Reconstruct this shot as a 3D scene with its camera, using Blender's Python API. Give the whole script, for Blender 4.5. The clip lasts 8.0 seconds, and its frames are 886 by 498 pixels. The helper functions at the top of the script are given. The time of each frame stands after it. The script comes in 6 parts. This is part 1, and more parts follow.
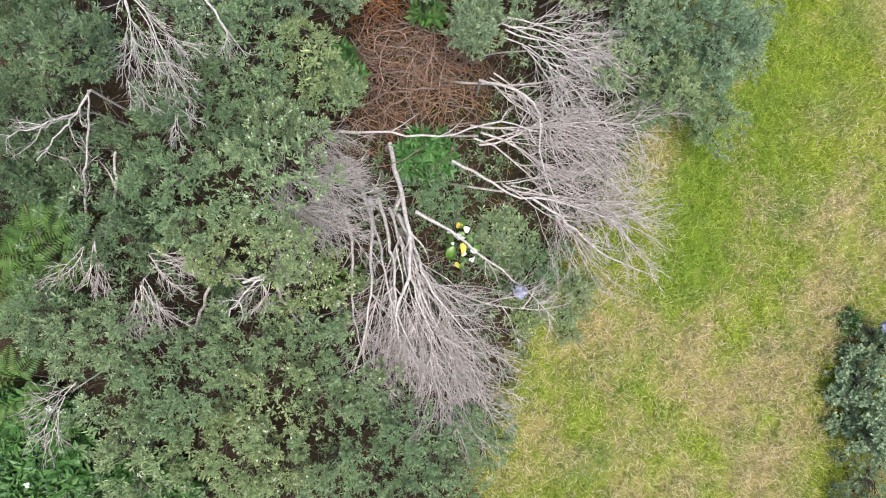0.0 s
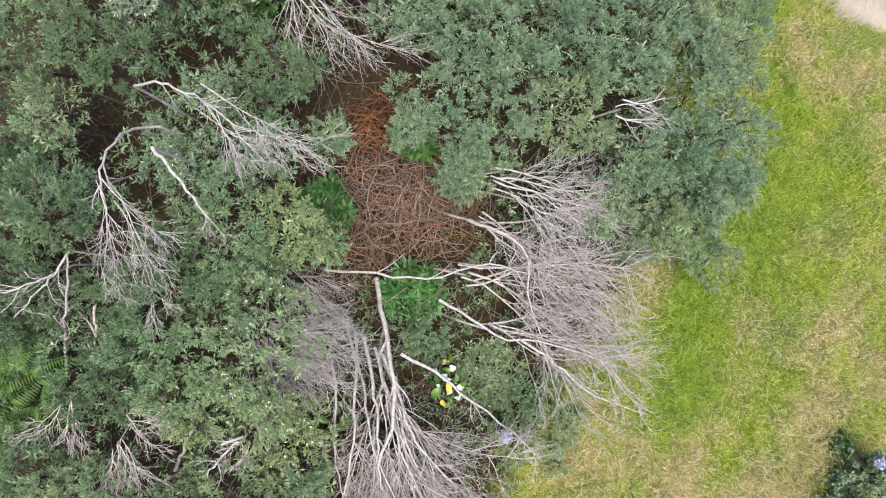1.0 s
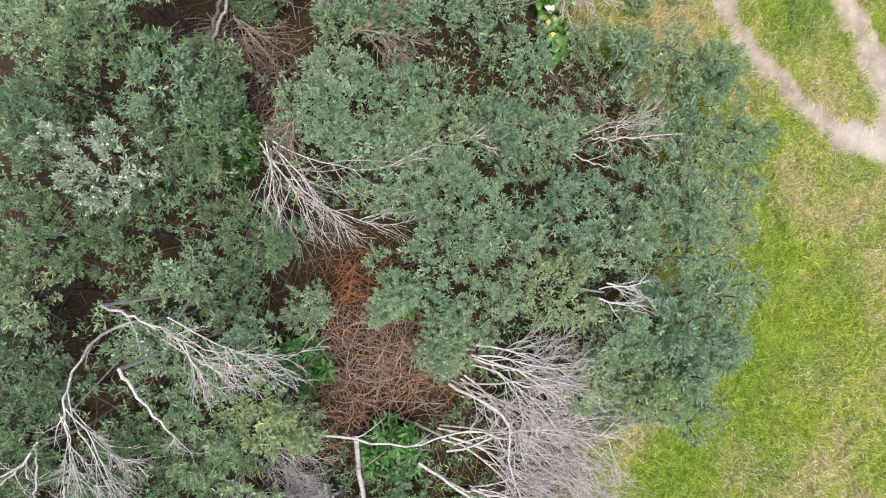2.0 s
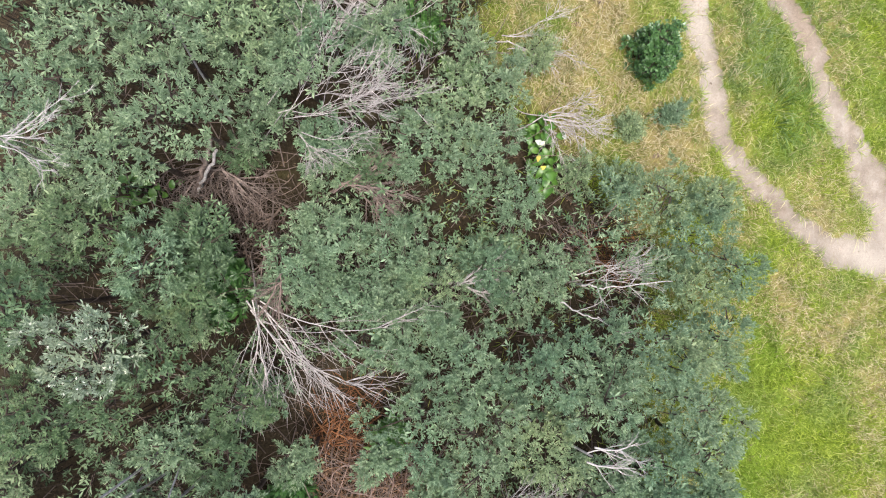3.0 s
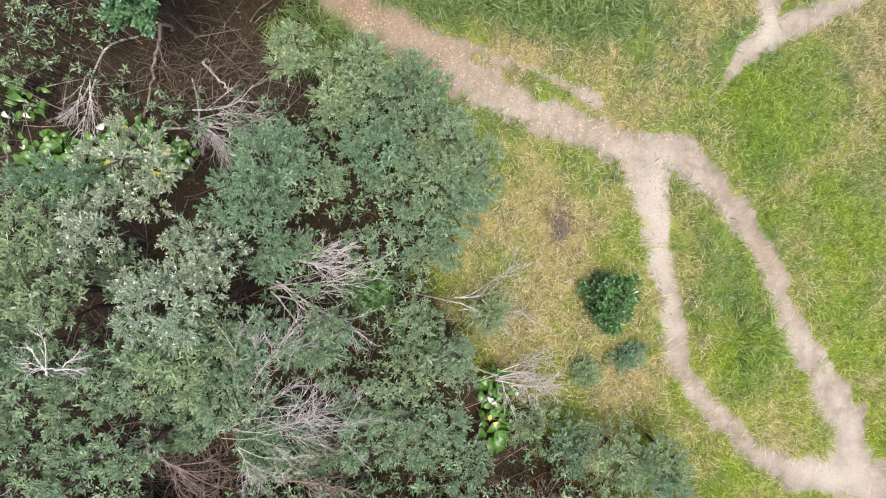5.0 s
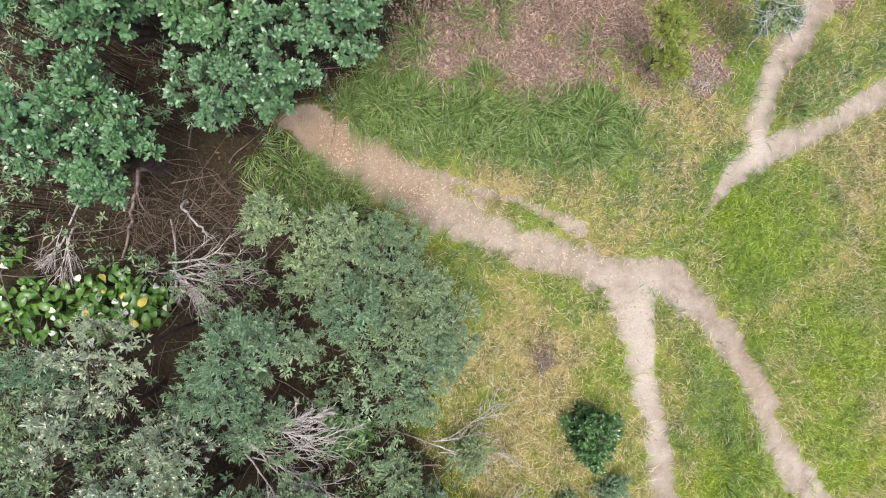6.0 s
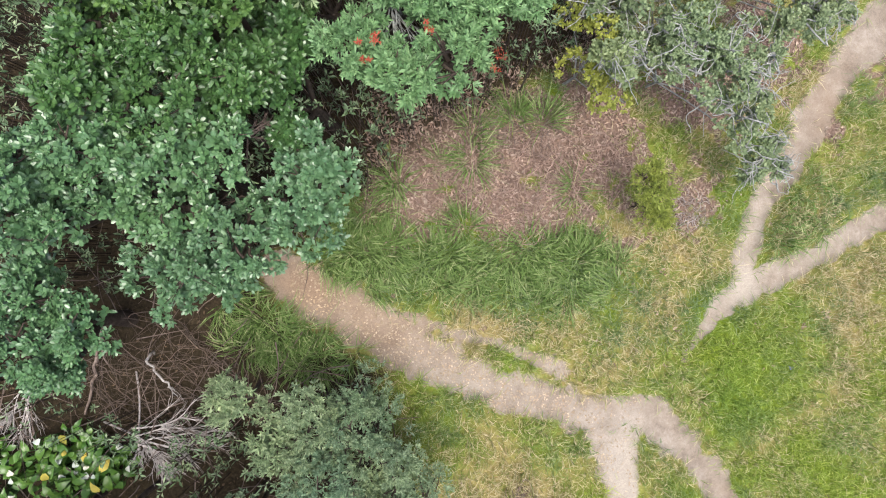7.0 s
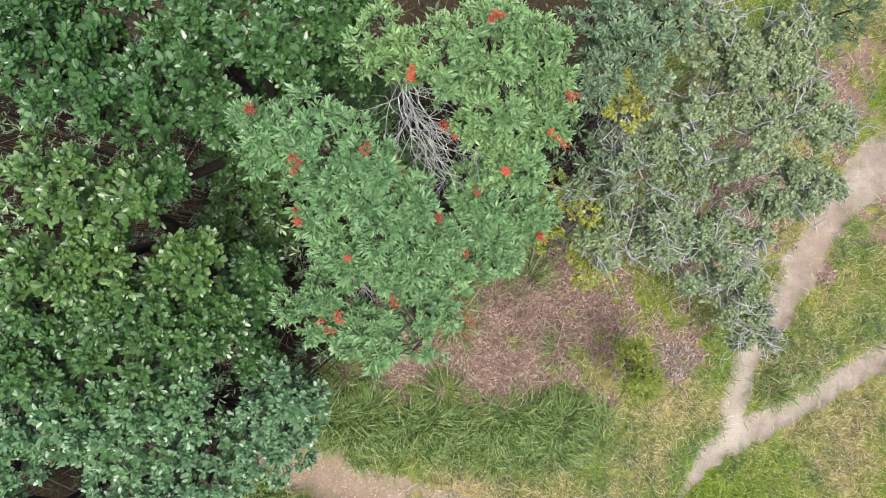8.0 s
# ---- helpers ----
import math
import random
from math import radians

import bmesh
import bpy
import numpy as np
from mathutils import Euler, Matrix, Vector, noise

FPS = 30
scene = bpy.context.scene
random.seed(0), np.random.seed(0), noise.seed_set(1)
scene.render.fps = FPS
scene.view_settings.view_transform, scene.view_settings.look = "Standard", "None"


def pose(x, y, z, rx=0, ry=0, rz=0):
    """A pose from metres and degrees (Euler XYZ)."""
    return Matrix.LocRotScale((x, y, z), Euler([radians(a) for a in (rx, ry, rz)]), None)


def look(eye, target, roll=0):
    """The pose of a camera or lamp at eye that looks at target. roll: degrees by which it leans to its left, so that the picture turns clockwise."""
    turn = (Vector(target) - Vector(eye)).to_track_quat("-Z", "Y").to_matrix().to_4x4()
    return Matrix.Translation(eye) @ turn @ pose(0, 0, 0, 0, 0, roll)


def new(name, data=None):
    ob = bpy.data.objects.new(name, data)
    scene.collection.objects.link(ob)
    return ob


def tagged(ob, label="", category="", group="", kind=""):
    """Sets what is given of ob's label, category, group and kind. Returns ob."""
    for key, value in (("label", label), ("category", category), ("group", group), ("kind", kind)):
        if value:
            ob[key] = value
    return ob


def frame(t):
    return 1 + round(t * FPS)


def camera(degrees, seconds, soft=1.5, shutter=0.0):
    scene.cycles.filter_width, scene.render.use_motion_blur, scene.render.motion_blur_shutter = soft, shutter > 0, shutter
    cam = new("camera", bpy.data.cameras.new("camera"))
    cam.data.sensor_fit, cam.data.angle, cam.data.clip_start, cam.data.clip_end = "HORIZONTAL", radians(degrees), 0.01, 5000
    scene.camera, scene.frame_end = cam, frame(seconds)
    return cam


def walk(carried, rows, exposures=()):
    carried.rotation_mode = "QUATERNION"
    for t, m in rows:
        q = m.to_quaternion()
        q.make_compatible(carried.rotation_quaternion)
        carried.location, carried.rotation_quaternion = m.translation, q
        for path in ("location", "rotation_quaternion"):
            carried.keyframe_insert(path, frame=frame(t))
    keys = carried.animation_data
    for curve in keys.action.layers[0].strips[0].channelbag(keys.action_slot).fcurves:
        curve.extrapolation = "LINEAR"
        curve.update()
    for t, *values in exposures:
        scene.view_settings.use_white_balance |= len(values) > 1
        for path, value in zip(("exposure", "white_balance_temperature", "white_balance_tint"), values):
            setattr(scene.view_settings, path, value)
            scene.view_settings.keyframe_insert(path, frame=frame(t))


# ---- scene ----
cam = camera(68.0, 8.0, soft=1.1)
# seconds, x, y, z, turns about x, y, z: a drone that looks straight down
ROWS = [
    (0, -0.000, 0.000, 10.612, 0.145, -0.283, 0.000),
    (0.5, 0.091, 0.849, 10.566, 0.297, -0.224, 0.342),
    (1, 0.174, 1.831, 10.496, 0.447, -0.250, 0.865),
    (1.5, 0.284, 2.777, 10.422, 0.425, -0.192, 1.384),
    (1.7, 0.336, 3.267, 10.393, 0.409, -0.167, 1.592),
    (2.8, 0.409, 5.556, 10.336, 0.382, -0.343, 1.862),
    (3, 0.438, 5.891, 10.340, 0.375, -0.333, 1.884),
    (3.5, 0.591, 6.903, 10.348, 0.420, -0.356, 1.981),
    (4, 0.732, 7.768, 10.337, 0.408, -0.382, 2.146),
    (4.5, 0.862, 8.656, 10.302, 0.401, -0.415, 2.387),
    (4.7, 0.910, 9.013, 10.285, 0.376, -0.401, 2.463),
    (5.8, 1.255, 11.030, 10.260, 0.194, 0.512, 2.716),
    (6, 1.296, 11.491, 10.207, 0.199, 0.489, 2.735),
    (6.5, 1.343, 12.429, 10.069, 0.245, 0.278, 2.828),
    (7, 1.474, 13.505, 9.935, 0.422, 0.226, 3.186),
    (7.5, 1.555, 14.656, 9.825, 0.620, 0.305, 3.446),
    (8, 1.623, 15.671, 9.763, 0.682, 0.394, 3.599),
]
# the clip's own slight changes of exposure
EXPOSURES = [(0.0, 1.38), (1.5, 1.4), (3.5, 1.54), (4.5, 1.46), (6.5, 1.38), (8.0, 1.34)]
walk(cam, [(t, pose(x, y, z, rx, ry, rz)) for t, x, y, z, rx, ry, rz in ROWS], EXPOSURES)

# ==== world ====
SUN_UP, SUN_TURN = 80.0, 150.0
world = bpy.data.worlds.new("overcast_sky")
world.use_nodes = True
scene.world = world
wt = world.node_tree
sky = wt.nodes.new("ShaderNodeTexSky")
sky.sky_type = "NISHITA"
sky.sun_disc = False
sky.sun_elevation = radians(SUN_UP)
sky.sun_rotation = radians(SUN_TURN)
sky.air_density, sky.dust_density, sky.ozone_density = 0.8, 5.0, 0.8
wt.nodes["Background"].inputs["Strength"].default_value = 0.15
wt.links.new(sky.outputs["Color"], wt.nodes["Background"].inputs["Color"])
sun = new("sun", bpy.data.lights.new("sun", "SUN"))
sun.data.energy, sun.data.angle, sun.data.color = 1.7, radians(28), (1.0, 0.98, 0.94)
sun.matrix_world = look((0, 0, 0), (-math.sin(radians(SUN_TURN)) * math.cos(radians(SUN_UP)), -math.cos(radians(SUN_TURN)) * math.cos(radians(SUN_UP)), -math.sin(radians(SUN_UP))))

rng = np.random.default_rng(7)


# ==== materials ====
def material(name, rough=0.7, spec=0.3):
    m = bpy.data.materials.new(name)
    m.use_nodes = True
    b = m.node_tree.nodes["Principled BSDF"]
    b.inputs["Roughness"].default_value = rough
    b.inputs["Specular IOR Level"].default_value = spec
    return m, m.node_tree, b


def ramp(nt, fac, stops):
    r = nt.nodes.new("ShaderNodeValToRGB")
    while len(r.color_ramp.elements) < len(stops):
        r.color_ramp.elements.new(0.5)
    for e, (p, c) in zip(r.color_ramp.elements, stops):
        e.position, e.color = p, (*c, 1)
    nt.links.new(fac, r.inputs["Fac"])
    return r.outputs["Color"]


def noise_tex(nt, scale, detail=4.0, rough=0.6):
    co = nt.nodes.new("ShaderNodeNewGeometry")
    n = nt.nodes.new("ShaderNodeTexNoise")
    n.inputs["Scale"].default_value, n.inputs["Detail"].default_value, n.inputs["Roughness"].default_value = scale, detail, rough
    nt.links.new(co.outputs["Position"], n.inputs["Vector"])
    return n.outputs["Fac"]


def mixed(nt, fac, a, b, mode="MIX"):
    n = nt.nodes.new("ShaderNodeMix")
    n.data_type, n.blend_type = "RGBA", mode
    for socket, v in ((n.inputs[0], fac), (n.inputs[6], a), (n.inputs[7], b)):
        if isinstance(v, (int, float)):
            socket.default_value = v
        elif isinstance(v, tuple):
            socket.default_value = (*v, 1)
        else:
            nt.links.new(v, socket)
    return n.outputs[2]


def maths(nt, op, a, b=0.0):
    n = nt.nodes.new("ShaderNodeMath")
    n.operation = op
    for socket, v in zip(n.inputs, (a, b)):
        if isinstance(v, (int, float)):
            socket.default_value = v
        else:
            nt.links.new(v, socket)
    return n.outputs[0]


def bump(nt, bsdf, height, strength, distance):
    n = nt.nodes.new("ShaderNodeBump")
    n.inputs["Strength"].default_value, n.inputs["Distance"].default_value = strength, distance
    nt.links.new(height, n.inputs["Height"])
    nt.links.new(n.outputs["Normal"], bsdf.inputs["Normal"])


def leaf_material(name, dark, mid, pale, rough=0.45, spec=0.5, glow=0.25, patch=0.8, cast_by=0.85):
    """Leaves: each leaf its own tone, each bush its own cast, light passing through in part."""
    m, nt, b = material(name, rough, spec)
    dark, pale = (tuple(0.5 * c + 0.5 * k for c, k in zip(end, mid)) for end in (dark, pale))
    geo = nt.nodes.new("ShaderNodeNewGeometry")
    info = nt.nodes.new("ShaderNodeObjectInfo")
    col = ramp(nt, geo.outputs["Random Per Island"], [(0.0, dark), (0.5, mid), (0.9, pale), (1.0, tuple(min(1, c * 1.25) for c in pale))])
    big = noise_tex(nt, patch, 3.0)
    cast = ramp(nt, big, [(0.3, (0.86, 0.95, 0.92)), (0.55, (1, 1, 1)), (0.75, (1.12, 1.06, 0.84))])
    col = mixed(nt, 0.6, col, cast, "MULTIPLY")
    col = mixed(nt, 0.8, col, ramp(nt, noise_tex(nt, 5.0, 2.0), [(0.3, (0.74, 0.78, 0.78)), (0.52, (1, 1, 1)), (0.72, (1.24, 1.2, 1.14))]), "MULTIPLY")
    own = ramp(nt, info.outputs["Random"], [(0.0, (0.74, 0.86, 0.84)), (0.35, (0.92, 0.97, 0.95)), (0.65, (1.04, 1.04, 1.0)), (1.0, (1.22, 1.14, 0.95))])
    col = mixed(nt, cast_by, col, own, "MULTIPLY")
    nt.links.new(col, b.inputs["Base Color"])
    tr = nt.nodes.new("ShaderNodeBsdfTranslucent")
    nt.links.new(col, tr.inputs["Color"])
    mx = nt.nodes.new("ShaderNodeMixShader")
    mx.inputs[0].default_value = glow
    nt.links.new(b.outputs[0], mx.inputs[1])
    nt.links.new(tr.outputs[0], mx.inputs[2])
    nt.links.new(mx.outputs[0], nt.nodes["Material Output"].inputs["Surface"])
    return m


def wood_material(name, a, b_, c, scale=14.0, rough=0.85):
    m, nt, b = material(name, rough, 0.2)
    geo = nt.nodes.new("ShaderNodeNewGeometry")
    fac = noise_tex(nt, scale, 5.0, 0.7)
    col = ramp(nt, fac, [(0.3, a), (0.52, b_), (0.72, c)])
    own = ramp(nt, geo.outputs["Random Per Island"], [(0.0, (0.58, 0.57, 0.58)), (1.0, (1.22, 1.2, 1.18))])
    col = mixed(nt, 0.8, col, own, "MULTIPLY")
    nt.links.new(col, b.inputs["Base Color"])
    bump(nt, b, noise_tex(nt, scale * 5, 3.0), 0.5, 0.01)
    return m


LEAF_GREY = leaf_material("grey_green_leaf", (0.066, 0.112, 0.058), (0.156, 0.222, 0.13), (0.32, 0.39, 0.262), 0.5, 0.38)
LEAF_WARM = leaf_material("yellowish_grey_leaf", (0.066, 0.11, 0.05), (0.158, 0.222, 0.112), (0.32, 0.385, 0.228), 0.5, 0.36)
LEAF_PALE = leaf_material("pale_grey_leaf", (0.115, 0.148, 0.094), (0.228, 0.275, 0.19), (0.36, 0.4, 0.31), cast_by=0.4, spec=0.35)
# darker copy of the grey-green leaf: deep shade put into the colour
LEAF_SHADE = leaf_material("shade_tinted_leaf", (0.04, 0.078, 0.034), (0.096, 0.152, 0.074), (0.18, 0.24, 0.138), cast_by=0.4)
LEAF_BLUE = leaf_material("glossy_blue_green_leaf", (0.036, 0.088, 0.042), (0.064, 0.138, 0.066), (0.118, 0.2, 0.112), 0.44, 0.85, 0.14)
LEAF_SHEEN = leaf_material("sheeny_green_leaf", (0.042, 0.102, 0.039), (0.076, 0.16, 0.066), (0.14, 0.23, 0.12), 0.39, 0.85, 0.16)
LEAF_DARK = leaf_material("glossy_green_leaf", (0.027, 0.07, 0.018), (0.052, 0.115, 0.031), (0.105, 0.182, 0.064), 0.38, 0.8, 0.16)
LEAF_FRESH = leaf_material("fresh_green_leaf", (0.088, 0.17, 0.066), (0.145, 0.258, 0.11), (0.25, 0.355, 0.185), 0.45, 0.5, 0.22, 0.8, 0.5)
LEAF_OLIVE = leaf_material("olive_leaf", (0.105, 0.148, 0.066), (0.178, 0.232, 0.118), (0.285, 0.335, 0.2), 0.5, 0.4, 0.3, 0.8, 0.3)
LEAF_YELLOW = leaf_material("yellow_green_leaf", (0.125, 0.145, 0.024), (0.245, 0.262, 0.05), (0.36, 0.36, 0.095), 0.5, 0.4, 0.3)
LEAF_HERB = leaf_material("herb_leaf", (0.028, 0.082, 0.02), (0.058, 0.142, 0.035), (0.115, 0.212, 0.064), 0.45, 0.5, 0.25)
LEAF_FERN = leaf_material("fern_leaf", (0.028, 0.064, 0.01), (0.052, 0.108, 0.018), (0.088, 0.15, 0.03), 0.6, 0.3, 0.3)
LEAF_LILY = leaf_material("lily_leaf", (0.03, 0.085, 0.014), (0.055, 0.135, 0.022), (0.19, 0.235, 0.045), 0.38, 0.5, 0.22)
PETAL_WHITE = leaf_material("white_petal", (0.476, 0.476, 0.408), (0.544, 0.544, 0.49), (0.578, 0.578, 0.544), 0.6, 0.2, 0.2)
PETAL_RED = leaf_material("red_bloom", (0.19, 0.034, 0.02), (0.286, 0.051, 0.031), (0.34, 0.122, 0.082), 0.6, 0.2, 0.2)
PETAL_BLUE = leaf_material("blue_bloom", (0.204, 0.224, 0.408), (0.286, 0.306, 0.476), (0.381, 0.394, 0.53), 0.6, 0.2, 0.2)
PETAL_YELLOW = leaf_material("yellow_leaf", (0.4, 0.29, 0.04), (0.47, 0.375, 0.075), (0.52, 0.45, 0.15), 0.6, 0.2, 0.2)
DEAD_PALE = wood_material("bleached_dead_wood", (0.18, 0.168, 0.158), (0.325, 0.31, 0.297), (0.47, 0.455, 0.44), 24.0)
DEAD_LILAC = wood_material("grey_dead_twig", (0.175, 0.155, 0.147), (0.33, 0.305, 0.29), (0.49, 0.465, 0.445), 20.0)
DEAD_BROWN = wood_material("brown_dead_twig", (0.083, 0.061, 0.051), (0.158, 0.123, 0.105), (0.255, 0.21, 0.18))
DEAD_AUBURN = wood_material("auburn_dead_twig", (0.1, 0.054, 0.031), (0.205, 0.122, 0.073), (0.345, 0.24, 0.16))
DEAD_PINK = wood_material("pinkish_dry_stem", (0.15, 0.098, 0.078), (0.285, 0.205, 0.172), (0.43, 0.335, 0.295))
DEAD_DARK = wood_material("dark_dead_twig", (0.056, 0.04, 0.031), (0.112, 0.084, 0.068), (0.198, 0.161, 0.133))
DEAD_RUST = wood_material("rusty_dead_twig", (0.105, 0.043, 0.019), (0.198, 0.087, 0.037), (0.279, 0.149, 0.074))
BARK = wood_material("grey_brown_bark", (0.025, 0.019, 0.015), (0.05, 0.038, 0.03), (0.093, 0.074, 0.062))
LICHEN_BARK = wood_material("lichen_bark", (0.136, 0.143, 0.13), (0.26, 0.273, 0.26), (0.384, 0.403, 0.391), 20)
LITTER = leaf_material("fallen_leaf", (0.11, 0.064, 0.05), (0.235, 0.158, 0.128), (0.42, 0.325, 0.28), 0.7, 0.2, 0.1)
# brown litter under the scrub, darkened in colour for the shade there
LITTER_DARK = leaf_material("shade_darkened_litter", (0.037, 0.025, 0.015), (0.081, 0.053, 0.034), (0.149, 0.105, 0.074), 0.8, 0.1, 0.0)
CHIP = leaf_material("wood_chip", (0.174, 0.118, 0.077), (0.26, 0.192, 0.14), (0.36, 0.291, 0.229), 0.8, 0.15, 0.0)


# ==== mesh building ====
def mesh_of(name, verts, faces, mat, smooth=False):
    """verts (n, 3); faces (m, k), all with k corners."""
    me = bpy.data.meshes.new(name)
    verts, faces = np.asarray(verts, np.float32), np.asarray(faces, np.int32)
    m, k = faces.shape
    me.vertices.add(len(verts))
    me.vertices.foreach_set("co", verts.ravel())
    me.loops.add(m * k)
    me.loops.foreach_set("vertex_index", faces.ravel())
    me.polygons.add(m)
    me.polygons.foreach_set("loop_start", np.arange(0, m * k, k, dtype=np.int32))
    me.polygons.foreach_set("use_smooth", np.full(m, smooth))
    me.update(calc_edges=True)
    me.materials.append(mat)
    return me


def leaves_mesh(name, quads, mat):
    quads = np.asarray(quads)
    n, k, _ = quads.shape
    return mesh_of(name, quads.reshape(-1, 3), np.arange(n * k).reshape(n, k), mat)


def tubes(lines, radii, sides=4):
    """Tapered tubes along lines (n, k, 3) with radii (n, k): verts and faces."""
    lines, radii = np.asarray(lines, float), np.asarray(radii, float)
    n, k, _ = lines.shape
    t = np.gradient(lines, axis=1)
    t /= np.linalg.norm(t, axis=2, keepdims=True) + 1e-9
    ref = np.where(np.abs(t[:, :1, 2:3]) > 0.8, np.array([1.0, 0, 0]), np.array([0, 0, 1.0]))
    u = np.cross(t, np.broadcast_to(ref, t.shape))
    u /= np.linalg.norm(u, axis=2, keepdims=True) + 1e-9
    v = np.cross(t, u)
    a = np.linspace(0, 2 * np.pi, sides, endpoint=False)
    ring = u[:, :, None] * np.cos(a)[:, None] + v[:, :, None] * np.sin(a)[:, None]
    verts = lines[:, :, None] + ring * radii[:, :, None, None]
    i = np.arange(n * k * sides).reshape(n, k, sides)
    j = np.roll(i, -1, axis=2)
    faces = np.stack([i[:, :-1], j[:, :-1], j[:, 1:], i[:, 1:]], -1).reshape(-1, 4)
    return verts.reshape(-1, 3), faces


def tube_mesh(name, lines, radii, mat, sides=4):
    return mesh_of(name, *tubes(lines, radii, sides), mat, True)


def child(name, me, parent, label="", kind=""):
    ob = new(name, me)
    ob.parent = parent
    return tagged(ob, label, kind=kind)


def smoothed(points, k):
    """A smooth line of k points through the given ones."""
    p = np.asarray(points, float)
    p = np.vstack([2 * p[0] - p[1], p, 2 * p[-1] - p[-2]])
    s = np.linspace(0, len(p) - 3 - 1e-6, k)
    i, f = s.astype(int), (s % 1)[:, None]
    a, b, c, d = p[i], p[i + 1], p[i + 2], p[i + 3]
    return 0.5 * (2 * b + (c - a) * f + (2 * a - 5 * b + 4 * c - d) * f**2 + (3 * b - a - 3 * c + d) * f**3)


def unit(v):
    return v / (np.linalg.norm(v, axis=-1, keepdims=True) + 1e-9)


# ==== terrain ====
HX = ([-9, -3, -1, 0, 2, 3.2, 4.3, 5.2, 6.5, 8, 13], [1.55, 1.35, 1.2, 1.0, 0.62, 0.42, 0.1, -0.1, -0.22, -0.45, -0.7])
# worn footpaths: x, y, width
PATHS = [
    [(-0.77, 13.18, 0.61), (-0.15, 12.83, 0.82), (0.64, 12.36, 0.84), (1.45, 11.96, 0.74), (2.28, 11.65, 0.65), (3.14, 11.42, 0.66), (3.86, 11.25, 0.66), (4.50, 11.33, 0.62), (5.13, 10.92, 0.66), (5.66, 10.41, 0.54), (6.15, 9.81, 0.49), (6.48, 9.28, 0.43)],
    [(3.77, 11.16, 0.52), (4.10, 10.57, 0.48), (4.31, 10.06, 0.57), (4.41, 9.54, 0.45), (4.63, 8.85, 0.43)],
    [(0.94, 12.62, 0.18), (1.67, 12.41, 0.12), (2.50, 12.21, 0.17), (3.28, 11.91, 0.3)],
    [(4.25, 10.83, 0.62), (4.27, 10.21, 0.63), (4.39, 9.60, 0.53), (4.64, 8.91, 0.49), (4.69, 8.38, 0.53), (4.91, 7.72, 0.45), (5.40, 7.20, 0.45), (6.10, 6.59, 0.47), (6.91, 6.14, 0.58), (7.70, 6.09, 0.86), (8.61, 6.00, 0.88)],
    [(5.68, 10.34, 0.56), (6.18, 9.74, 0.50), (6.52, 9.03, 0.46), (6.93, 8.33, 0.56), (7.51, 7.61, 0.76), (8.07, 6.96, 0.92), (8.02, 6.19, 1.06), (8.90, 5.72, 1.07)],
    [(7.46, 16.74, 0.49), (7.01, 15.93, 0.54), (6.61, 15.13, 0.51), (6.19, 14.39, 0.51), (6.07, 13.68, 0.53), (6.05, 13.29, 0.48)],
    [(8.58, 14.61, 0.45), (7.46, 13.93, 0.45), (6.70, 13.54, 0.44), (6.06, 13.20, 0.55), (5.66, 12.85, 0.37), (5.44, 12.55, 0.23), (5.24, 12.24, 0.10), (5.12, 11.97, 0.04)],
    [(6.36, 14.65, 0.46), (6.88, 15.35, 0.48), (7.30, 16.16, 0.54), (7.55, 16.83, 0.63), (8.09, 17.35, 0.97), (8.79, 17.75, 1.23)],
]
LITTER_SPOTS = [
    (1.06, 14.99, 1.02, 1.18, 1.00),
    (2.09, 15.24, 1.36, 1.04, 1.10),
    (3.25, 15.26, 1.14, 1.14, 1.00),
    (2.62, 14.18, 1.04, 0.60, 1.15),
    (0.90, 14.30, 0.75, 0.75, 1.30),
    (1.29, 15.25, 0.87, 0.87, 1.20),
    (1.72, 14.47, 0.95, 0.55, 1.00),
    (5.27, 14.77, 0.50, 0.50, 0.70),
    (7.80, 18.91, 0.61, 0.88, 0.60),
    (4.93, 14.50, 0.69, 0.47, 0.90),
    (4.09, 14.28, 0.50, 0.42, 0.60),
    (-2.49, 11.98, 1.28, 0.83, 0.80),
    (-0.02, 13.19, 0.47, 0.31, 0.60),
    (8.31, 16.57, 0.62, 0.62, 0.60),
    (5.03, 16.18, 0.93, 0.76, 1.00),
    (6.14, 17.02, 0.94, 0.94, 0.90),
    (3.31, 16.78, 0.40, 0.73, 1.00),
    (2.86, 6.04, 0.51, 0.42, 0.80),
    (7.40, 18.50, 0.75, 0.90, 1.00),
    (6.75, 18.90, 0.70, 0.60, 1.00),
    (3.66, 15.03, 0.80, 0.60, 1.00),
    (5.09, 14.30, 0.35, 0.25, 1.00),
    (4.13, 13.81, 0.30, 0.22, 0.80),
    (7.43, 15.77, 0.30, 0.35, 0.80),
    (2.76, 10.01, 0.16, 0.30, 0.90),
]
